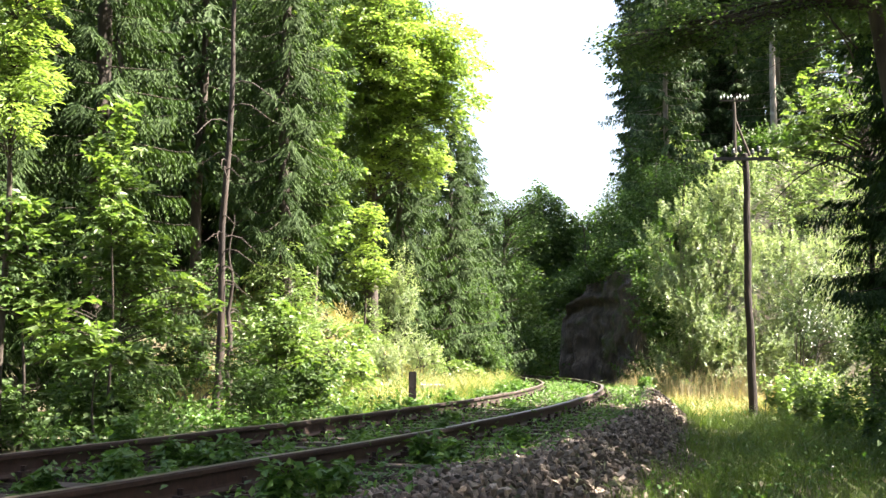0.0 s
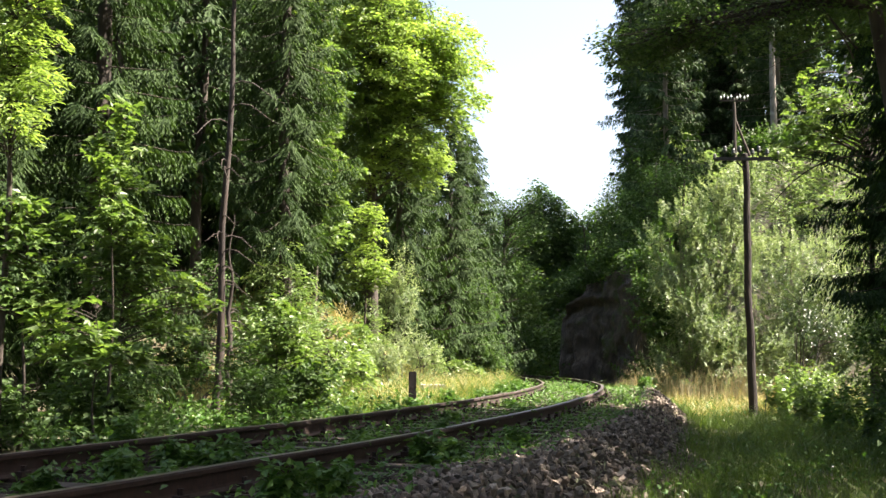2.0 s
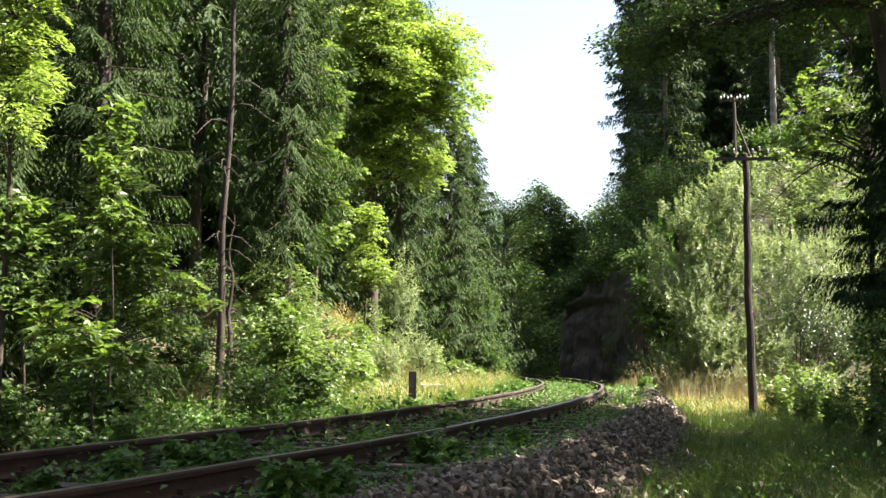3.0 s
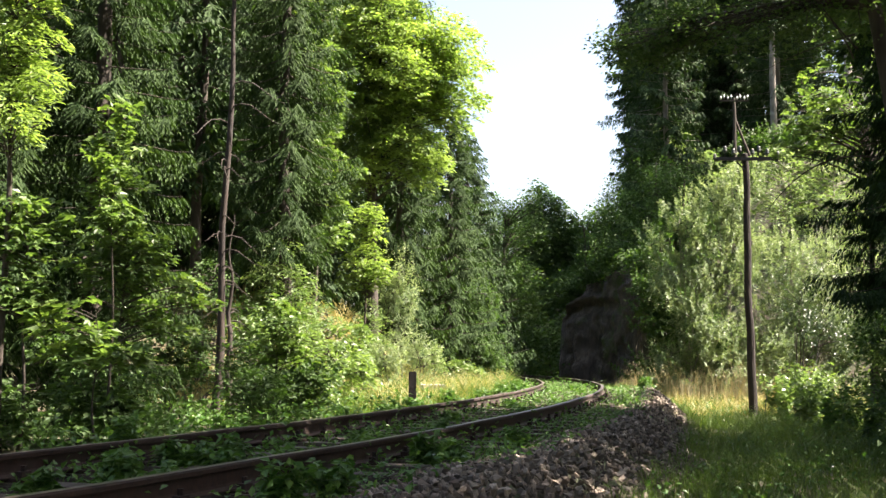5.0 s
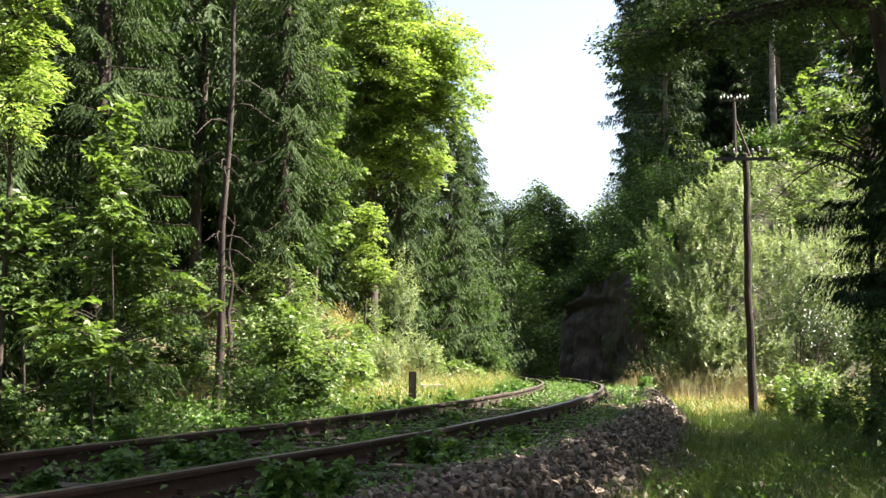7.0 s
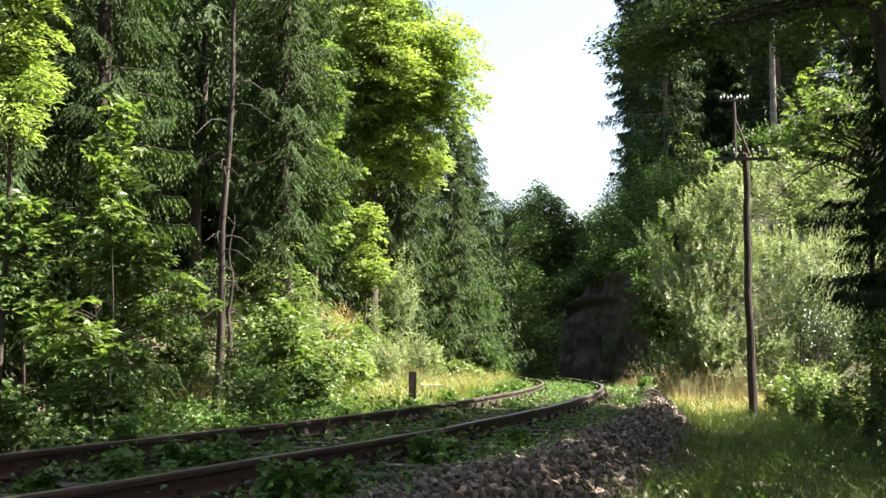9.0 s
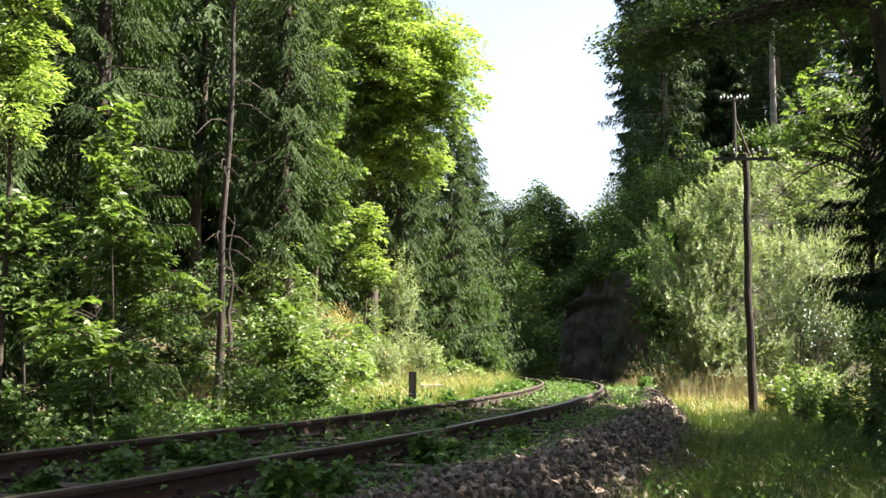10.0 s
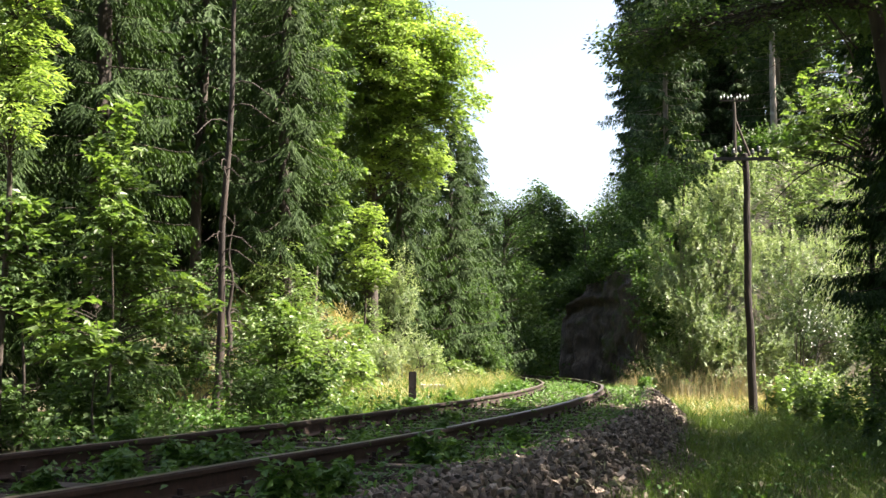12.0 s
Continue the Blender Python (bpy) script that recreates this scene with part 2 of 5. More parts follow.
def joined(pieces):
    vs, fs, k = [], [], 0
    for v, f in pieces:
        vs.append(v)
        fs.append(f + k)
        k += len(v)
    return np.concatenate(vs), np.concatenate(fs)


def box_bm(sx, sy, sz, bevel=0.0, at=(0, 0, 0)):
    bm = bmesh.new()
    bmesh.ops.create_cube(bm, size=1, matrix=Matrix.Translation(at) @ Matrix.Diagonal((sx, sy, sz, 1)))
    if bevel:
        bmesh.ops.bevel(bm, geom=bm.edges[:], offset=bevel, segments=2, affect="EDGES")
    return bm


def lathe_bm(profile, segs=12):
    """profile: (radius, z) from the bottom to the top."""
    bm = bmesh.new()
    rings = [[bm.verts.new((r * math.cos(2 * math.pi * i / segs), r * math.sin(2 * math.pi * i / segs), z)) for i in range(segs)] for r, z in profile]
    for a, b in zip(rings, rings[1:]):
        for i in range(segs):
            bm.faces.new((a[i], a[(i + 1) % segs], b[(i + 1) % segs], b[i])).smooth = True
    bm.faces.new(rings[0][::-1])
    bm.faces.new(rings[-1])
    return bm


# ---- ground ----
def build_ground():
    xs = np.concatenate([[-3000, -1500, -800, -450, -280, -190, -140, -105, -80, -62, -50], np.arange(-42, -12, 1.0), np.arange(-12, 14, 0.26),
                         np.arange(14, 42, 1.0), [50, 62, 80, 105, 140, 190, 280, 450, 800, 1500, 3000]])
    ys = np.concatenate([[-3000, -1200, -500, -220, -120, -70, -45, -28, -18, -12, -8, -5, -3, -1], np.arange(0, 46, 0.36), np.arange(46, 90, 1.0),
                         [95, 105, 120, 140, 165, 200, 240, 290, 350, 430, 550, 800, 1300, 3000]])
    gx, gy = np.meshgrid(xs, ys)
    z = ground_z(gx.ravel(), gy.ravel())
    v = np.stack([gx.ravel(), gy.ravel(), z], 1)
    nx, ny = len(xs), len(ys)
    i = (np.arange(ny - 1)[:, None] * nx + np.arange(nx - 1)[None]).ravel()
    f = np.stack([i, i + 1, i + nx + 1, i + nx], 1)
    ob = link("ground", poly_mesh("ground", v, f, SOIL, False), None)
    tagged(ob, "brown forest soil with moss and leaf litter", "ground", kind="structure")


build_ground()

# ---- railway track ----
RAIL = [(-0.0625, -0.149), (0.0625, -0.149), (0.0625, -0.139), (0.018, -0.126), (0.009, -0.112), (0.008, -0.055), (0.011, -0.043), (0.034, -0.036),
        (0.036, -0.012), (0.028, -0.002), (-0.028, -0.002), (-0.036, -0.012), (-0.034, -0.036), (-0.011, -0.043), (-0.008, -0.055), (-0.009, -0.112), (-0.018, -0.126), (-0.0625, -0.139)]


def build_track():
    track = thing("railway_track", 0, 0, 0, "rusty curved single railway track overgrown with green weeds", "railway track")
    s = np.arange(-10, 60, 0.35)
    prof = np.array(RAIL)
    m = len(prof)
    for side in (1, -1):
        rows = []
        for q in s:
            wobble = 0.006 * math.sin(q * 1.1 + side) + 0.004 * math.sin(q * 2.7)
            x, y, a = track_at(q)
            d = side * 0.7525 + prof[:, 0] + wobble
            rows.append(np.stack([x + d * np.cos(a), y - d * np.sin(a), prof[:, 1] + side * CANT / 2 + 0.0006 * q + wobble * 0.6], 1))
        v = np.concatenate(rows)
        i = np.arange(len(s) - 1)[:, None] * m
        j = np.arange(m)[None]
        f = np.stack([i + j, i + (j + 1) % m, i + m + (j + 1) % m, i + m + j], -1).reshape(-1, 4)
        me = poly_mesh("rail", v, f, RUST, True)
        me.materials.append(RAIL_TOP)
        idx = np.tile((np.arange(m) == 9).astype(np.int32), len(s) - 1)
        me.polygons.foreach_set("material_index", idx)
        link("rail", me, None, track, "rust-brown rail with a worn head")
    sleeper_me = bpy.data.meshes.new("sleeper")
    bm = box_bm(2.5, 0.24, 0.15, 0.012)
    bm.to_mesh(sleeper_me)
    bm.free()
    sleeper_me.materials.append(SLEEPER_WOOD)
    plate_me = bpy.data.meshes.new("base_plate")
    bm = box_bm(0.30, 0.15, 0.022, 0.004)
    for dx in (-0.09, 0.09):
        bmesh.ops.create_cube(bm, size=1, matrix=Matrix.Translation((dx, 0, 0.03)) @ Matrix.Diagonal((0.05, 0.09, 0.04, 1)))
        bmesh.ops.create_cone(bm, cap_ends=True, segments=6, radius1=0.018, radius2=0.018, depth=0.05, matrix=Matrix.Translation((dx, 0, 0.06)))
    bm.to_mesh(plate_me)
    bm.free()
    plate_me.materials.append(RUST)
    rng = random.Random(3)
    for k in range(92):
        q = -9.5 + 0.64 * k
        x, y, a = track_at(q)
        ob = link("sleeper", sleeper_me, None, track)
        ob.matrix_basis = pose(x, y, -0.247 + 0.0006 * q + rng.uniform(-0.004, 0.004), 0, 0, -math.degrees(a) + rng.uniform(-1.2, 1.2))
        if q < 45:
            for side in (1, -1):
                p = link("base_plate", plate_me, None, ob)
                p.matrix_basis = pose(side * 0.7525, 0, 0.084 + side * CANT / 2)
    return track


TRACK = build_track()


# ---- trees ----
def spruce(name, x, y, height, radius, seed, label, needle=(0.07, 0.013), fine_to=7.0, bare=0.8, mat=NEEDLE, trunk_r=0.14, bark=BARK, group="spruces at the forest edge", droop=0.35, step_f=0.06, coarse=0.31):
    """A spruce: tapered trunk, whorls of hanging branches, side twigs and needle sprays."""
    rng = np.random.default_rng(seed)
    z0 = gz(x, y)
    tree = thing(name, x, y, z0 - 0.1, label, "tree", group)
    zs = np.linspace(0, height, 14)
    path = np.stack([0.05 * np.sin(zs * 0.7 + seed), 0.05 * np.cos(zs * 0.9), zs], 1)
    wood = [tube(path, trunk_r * (1 - zs / height * 0.95) * (1 + 0.5 * np.exp(-zs / 0.3)), 9, 0.06, rng)]
    verts = []
    z = bare
    while z < height - 0.3:
        fine = z + z0 < fine_to
        k = rng.integers(4, 7) if fine else rng.integers(3, 5)
        a0 = rng.uniform(0, 6.28)
        for b in range(k):
            ang = a0 + 6.28 * b / k + rng.uniform(-0.3, 0.3)
            L = radius * (1 - (z / height)) ** 0.75 * rng.uniform(0.65, 1.12) + 0.15
            if z < bare + 1.2 and rng.random() < 0.35:
                L *= 0.5
            t = np.linspace(0, 1, 7)
            out = np.array([math.cos(ang), math.sin(ang), 0])
            p = np.array([0, 0, z])[None] + out * (L * t)[:, None]
            p[:, 2] += L * (-droop * 1.5 * t + droop * 1.1 * t * t) + 0.03 * L * np.sin(t * 6 + seed)
            wood.append(tube(p, 0.014 * (1 - t * 0.85) * (0.6 + 0.25 * L), 4))
            # side twigs
            step = step_f if fine else coarse
            ts = np.arange(0.22, 1.0, step / max(L, 0.3))
            pos = np.stack([np.interp(ts, t, p[:, i]) for i in range(3)], 1)
            side = np.array([-out[1], out[0], 0])
            for sgn in (-1, 1):
                n = len(ts)
                tw = out * rng.uniform(0.35, 0.8, (n, 1)) + side * sgn * rng.uniform(0.5, 1.0, (n, 1)) + np.array([0, 0, -1]) * rng.uniform(0.25, 1.1, (n, 1))
                tw = unit(tw)
                tl = L * 0.30 * (1.15 - ts) * rng.uniform(0.6, 1.3, n) + 0.14
                m = 8 if fine else 5
                q = np.linspace(0.08, 1, m)
                base = (pos[:, None] + tw[:, None] * (tl[:, None] * q)[..., None]).copy()
                base[..., 2] -= 0.45 * tl[:, None] * q ** 2
                base = base.reshape(-1, 3)
                tr = np.repeat(tw, m, 0)
                tr[:, 2] -= 0.8 * np.tile(q, n)
                tr = unit(tr)
                perp = unit(np.cross(tr, np.array([0, 0, 1.0])))
                flip = np.tile(np.where(np.arange(m) % 2, 1.0, -1.0), n)[:, None]
                ax = tr + perp * flip * 0.5 + rng.normal(0, 0.12, (n * m, 3))
                taper = np.tile(1.25 - 0.6 * q, n)
                nn = rng.normal(0, 0.3, (n * m, 3)) + np.array([0, 0, 1]) + 0.3 * out
                verts.append(kites(base, ax, nn, needle[0] * taper * rng.uniform(0.8, 1.4, n * m), needle[1] * rng.uniform(0.8, 1.3, n * m), 0.1))
                core = tw + np.array([0, 0, -0.45])
                verts.append(kites(pos, core, rng.normal(0, 0.3, (n, 3)) + out, tl * 1.05, np.full(n, needle[1] * (2.2 if fine else 2.5)), 0.05))
        z += (0.31 if fine else 0.38) * rng.uniform(0.8, 1.2)
    link("trunk", poly_mesh("trunk", *joined(wood), bark, False), None, tree)
    v = np.concatenate(verts)
    link("crown", poly_mesh("crown", v, quads_of(v), mat), None, tree)
    return tree


def leaf_clumps(rng, centres, radius, count, size, flat=0.35, palmate=False, slender=0.55, droop=0.2):
    """Leaves in loose, layered sprays round the centres."""
    n = len(centres)
    tot = n * count
    c = np.repeat(centres, count, 0)
    rad = np.repeat(np.broadcast_to(radius, (n,)), count)
    a = rng.uniform(0, 6.28, tot)
    r = np.sqrt(rng.uniform(0, 1, tot)) * rad
    tilt = np.repeat(rng.normal(0, 0.35, (n, 2)), count, 0)
    off = np.stack([r * np.cos(a), r * np.sin(a), rng.normal(0, 1, tot) * flat * rad], 1)
    off[:, 2] += tilt[:, 0] * off[:, 0] + tilt[:, 1] * off[:, 1] - 0.25 * r * r / np.maximum(rad, 1e-6)
    p = c + off
    ax = np.stack([np.cos(a), np.sin(a), np.full(tot, -droop)], 1) + rng.normal(0, 0.45, (tot, 3))
    nn = np.array([0, 0, 1.0]) + rng.normal(0, 0.42, (tot, 3))
    L = size * rng.uniform(0.65, 1.3, tot)
    if not palmate:
        return kites(p, ax, nn, L, L * slender)
    ax = unit(ax)
    side = unit(np.cross(ax, nn))
    out = [kites(p, ax, nn, L, L * 0.62, 0.1)]
    for sg in (-1, 1):
        out.append(kites(p, ax * 0.62 + side * sg * 0.78, nn, L * 0.82, L * 0.55, 0.1))
    return np.concatenate(out)


def leafy_shoots(rng, centres, outward, length, count, size, slender=0.3):
    """Upright leafy shoots: narrow leaves set all round a slender stem."""
    n = len(centres)
    way = unit(outward * 0.7 + np.array([0, 0, 0.75]) + rng.normal(0, 0.38, (n, 3)))
    L = length * rng.uniform(0.6, 1.3, n)
    u = np.tile(np.linspace(-0.5, 0.5, count), (n, 1)) + rng.normal(0, 0.03, (n, count))
    bow = rng.normal(0, 0.12, (n, 3))
    p = centres[:, None] + way[:, None] * (u * L[:, None])[..., None] + bow[:, None] * (u ** 2)[..., None]
    p = p.reshape(-1, 3)
    w = np.repeat(way, count, 0)
    around = unit(np.cross(w, rng.normal(0, 1, (n * count, 3))))
    k = size * (1.15 - 0.5 * np.tile(np.linspace(0, 1, count), n)) * rng.uniform(0.75, 1.3, n * count)
    return kites(p, w * 0.55 + around * 0.85 - np.array([0, 0, 0.12]), around * 0.3 + w * 0.6 + np.array([0, 0, 0.5]) + rng.normal(0, 0.25, (n * count, 3)), k, k * slender)


def leafy_sprays(rng, tips, ways, length, width, count, size, slender=0.55, palmate=False, sag=0.35, loose=0.025):
    """Flat, slightly drooping sprays of leaves that end in the tips; ways are level directions."""
    n = len(tips)
    tot = n * count
    d = np.repeat(unit(ways), count, 0)
    s = np.stack([-d[:, 1], d[:, 0], np.zeros(tot)], 1)
    L, W = np.repeat(length, count), np.repeat(width, count)
    u = rng.uniform(0.0, 1.0, tot) ** 0.8
    v = rng.uniform(-1, 1, tot)
    wide = W * (0.25 + 0.85 * np.sin(np.pi * np.clip(u * 0.9 + 0.05, 0, 1)))
    roll = np.repeat(rng.normal(0, 0.22, n), count)
    p = np.repeat(tips, count, 0) - d * (L * (1 - u))[:, None] + s * (v * wide)[:, None]
    p[:, 2] += -sag * L * (u ** 2 - 1) - 0.3 * np.abs(v) * wide + roll * v * wide + rng.normal(0, loose, tot)
    ax = d * 0.75 + s * (v * 0.9)[:, None] + np.array([0, 0, -1.0]) * (0.1 + 0.5 * sag * u)[:, None] + rng.normal(0, 0.22, (tot, 3))
    nn = np.array([0, 0, 1.0]) + d * 0.25 + rng.normal(0, 0.42, (tot, 3))
    k = size * rng.uniform(0.6, 1.25, tot)
    if not palmate:
        return kites(p, ax, nn, k, k * slender)
    ax = unit(ax)
    side = unit(np.cross(ax, nn))
    out = [kites(p, ax, nn, k, k * 0.55, 0.1)]
    for sg in (-1, 1):
        out.append(kites(p, ax * 0.62 + side * sg * 0.78, nn, k * 0.8, k * 0.45, 0.1))
    return np.concatenate(out)


def shell_points(rng, lobes, spacing, inner=0.35, gap=0.33):
    """Clump centres spread through ellipsoid lobes, denser towards the skin, with gaps."""
    out = []
    for cx, cy, cz, rx, ry, rz in lobes:
        n = max(4, int(4.2 * rx * ry * rz / spacing ** 3))
        d = unit(rng.normal(0, 1, (n, 3)))
        r = rng.uniform(inner ** 2, 1.0, n) ** 0.5
        bulge = 1 + 0.22 * np.sin(4 * d[:, 0] + cx) + 0.16 * np.sin(5 * d[:, 2] + 3 * d[:, 1] + cz)
        p = d * (r * bulge)[:, None] * np.array([rx, ry, rz]) + np.array([cx, cy, cz])
        keep = (np.sin(2.1 * p[:, 0] / spacing * 0.5) + np.sin(1.7 * p[:, 2] / spacing * 0.6 + 1) + np.sin(1.9 * p[:, 1] / spacing * 0.5 + 2)) / 3 > -1 + 2 * gap * rng.uniform(0.4, 1.0, n)
        out.append(p[keep])
    return np.concatenate(out)


def clumpy(lobes, rng, k=6, size=0.46):
    """Breaks each lobe into a core and smaller boughs on its skin."""
    out = []
    for cx, cy, cz, rx, ry, rz in lobes:
        d = unit(rng.normal(0, 1, (k, 3)))
        for q in d:
            f = size * rng.uniform(0.75, 1.25)
            out.append((cx + q[0] * rx * 0.72, cy + q[1] * ry * 0.72, cz + q[2] * rz * 0.72, rx * f, ry * f, rz * f * 0.8))
        out.append((cx, cy, cz, rx * 0.55, ry * 0.55, rz * 0.6))
    return np.array(out)


def broadleaf(name, x, y, lobes, seed, label, category="tree", group="", mat=BEECH, bark=BARK, size=0.08, count=26, spacing=0.5, clump=0.38, trunk_r=0.12,
              palmate=False, slender=0.55, stems=1, flat=0.3, inner=0.35, gap=0.33, lean=(0, 0), limbs=40, boughs=9, shoot=0.0):
    """A broadleaved tree or bush; lobes are in world metres."""
    rng = np.random.default_rng(seed)
    z0 = gz(x, y)
    tree = thing(name, x, y, z0 - 0.08, label, category, group)
    lob = np.array(lobes, float)
    lob[:, :3] -= np.array([x, y, z0 - 0.08])
    pts = shell_points(rng, clumpy(lob, rng, boughs) if boughs else lob, spacing, inner, gap)
    pts = pts[pts[:, 2] > 0.08]
    top = float(np.max(lob[:, 2] + 0.5 * lob[:, 5]))
    wood = []
    stems_at = []
    for k in range(stems):
        target = lob[k % len(lob)] if stems > 1 else lob[int(np.argmax(lob[:, 2]))]
        t = np.linspace(0, 1, 10)
        b = rng.normal(0, 0.18 if stems > 1 else 0.0, 2)
        end = np.array([target[0] * (0.9 if stems > 1 else 1) + lean[0], target[1] * 0.9 + lean[1], target[2] + 0.5 * target[5]])
        p = np.stack([b[0] + (end[0] - b[0]) * t ** 1.4 + 0.06 * np.sin(t * 7 + seed + k), b[1] + (end[1] - b[1]) * t ** 1.4 + 0.06 * np.cos(t * 6 + k), end[2] * t], 1)
        wood.append(tube(p, trunk_r * (1 - 0.85 * t) * (1 + 0.6 * np.exp(-t * 18)), 8, 0.07, rng))
        stems_at.append(p)
    allst = np.concatenate(stems_at)
    for q in pts[rng.permutation(len(pts))[:limbs]]:
        below = allst[allst[:, 2] < q[2] * 0.9 + 0.05]
        if len(below) == 0:
            continue
        s = below[np.argmin(np.linalg.norm(below - q, axis=1) + 0.3 * rng.random(len(below)))]
        t = np.linspace(0, 1, 6)[:, None]
        mid = (s + q) / 2 + np.array([0, 0, 0.12 * np.linalg.norm(q - s)]) + rng.normal(0, 0.05, 3)
        p = s * (1 - t) ** 2 + 2 * mid * t * (1 - t) + q * t * t
        wood.append(tube(p, np.linspace(trunk_r * 0.28 + 0.004, 0.004, 6), 4))
    link("trunk", poly_mesh("trunk", *joined(wood), bark, False), None, tree)
    if shoot:
        near = lob[np.argmin(((pts[:, None] - lob[None, :, :3]) ** 2).sum(2), 1), :3]
        v = leafy_shoots(rng, pts, unit(pts - near), shoot, count, size, slender)
    else:
        v = leaf_clumps(rng, pts, clump * rng.uniform(0.6, 1.3, len(pts)), count, size, flat, palmate, slender)
    link("crown", poly_mesh("crown", v, quads_of(v), mat), None, tree)
    return tree


def layered_tree(name, x, y, lobes, seed, label, category="tree", group="", mat=None, bark=None, size=0.1, count=26, spray=(0.55, 0.2), trunk_r=0.05, palmate=False,
                 slender=0.55, sag=0.35, loose=0.025, top=None, lean=(0.0, 0.0), low=0.25):
    """A tree whose leaves lie in tiers of flat boughs; each lobe is a centre, three radii and its number of boughs."""
    rng = np.random.default_rng(seed)
    z0 = gz(x, y)
    o = np.array([x, y, z0 - 0.08])
    tree = thing(name, *o, label, category, group)
    h = (top if top else max(q[2] + 0.7 * q[5] for q in lobes)) - o[2]
    t = np.linspace(0, 1, 14)
    stem = np.stack([lean[0] * t ** 1.3 + 0.02 * np.sin(t * 9 + seed), lean[1] * t ** 1.3 + 0.02 * np.cos(t * 8 + seed), h * t], 1)
    wood = [tube(stem, trunk_r * (1 - 0.88 * t) * (1 + 0.5 * np.exp(-t * 16)), 8, 0.06, rng)]
    tips = []
    for cx, cy, cz, rx, ry, rz, n in lobes:
        d = unit(rng.normal(0, 1, (n, 3)))
        r = rng.uniform(0.02, 1.0, n) ** 0.34
        tips.append(d * r[:, None] * np.array([rx, ry, rz]) + np.array([cx, cy, cz]) - o)
    tips = np.concatenate(tips)
    tips = tips[tips[:, 2] > 0.12]
    n = len(tips)
    zs = np.clip(tips[:, 2] - 0.25 * np.hypot(tips[:, 0], tips[:, 1]), low * h * rng.uniform(0.3, 1.0, n), h * 0.97)
    root = np.stack([np.interp(zs, stem[:, 2], stem[:, i]) for i in range(3)], 1)
    ways = unit((tips - root) * np.array([1, 1, 0]) + rng.normal(0, 0.18, (n, 3)) * np.array([1, 1, 0]))
    L = spray[0] * rng.uniform(0.65, 1.3, n)
    W = spray[1] * rng.uniform(0.65, 1.3, n)
    u = np.linspace(0, 1, 7)[:, None]
    for k in rng.permutation(n)[:170]:
        a, b = root[k], tips[k]
        mid = (a + b) / 2 + np.array([0, 0, 0.16 * np.linalg.norm(b - a)])
        p = a * (1 - u) ** 2 + 2 * mid * u * (1 - u) + b * u * u
        r0 = min(trunk_r * 0.4, 0.006 + 0.010 * np.linalg.norm(b - a))
        wood.append(tube(p, np.linspace(r0, 0.003, 7), 4))
    link("trunk", poly_mesh("trunk", *joined(wood), bark or BARK, False), None, tree)
    v = leafy_sprays(rng, tips, ways, L, W, count, size, slender, palmate, sag, loose)
    link("crown", poly_mesh("crown", v, quads_of(v), mat or BEECH), None, tree)
    return tree


EDGE = "trees along the forest edge"
# left side of the line
spruce("spruce", -4.55, 15.0, 17, 1.22, 11, "tall spruce with drooping sunlit green branches", needle=(0.085, 0.020), fine_to=6.2, step_f=0.055)
spruce("spruce", -6.2, 14.2, 15, 2.0, 12, "tall spruce hung with dense drooping twigs", needle=(0.095, 0.024), fine_to=5.6, step_f=0.07)
spruce("spruce", -3.05, 22.0, 18, 1.6, 13, "tall spruce with long hanging twigs", needle=(0.10, 0.024), fine_to=8.2, bare=3.4, step_f=0.065, droop=0.45)
spruce("spruce", -1.2, 33, 14, 1.7, 14, "spruce with weeping branches on the bank", needle=(0.12, 0.034), fine_to=9.5, mat=NEEDLE, step_f=0.10, droop=0.6)
spruce("spruce", 0.2, 36.5, 10.2, 2.1, 16, "spruce with weeping branches beside the cutting", needle=(0.13, 0.036), fine_to=8.5, mat=NEEDLE, step_f=0.10, droop=0.6)
spruce("spruce", 0.9, 44, 10.5, 2.6, 15, "dark spruce standing beside the cutting", needle=(0.16, 0.045), fine_to=9.5, mat=NEEDLE_FAR, step_f=0.12, droop=0.5)


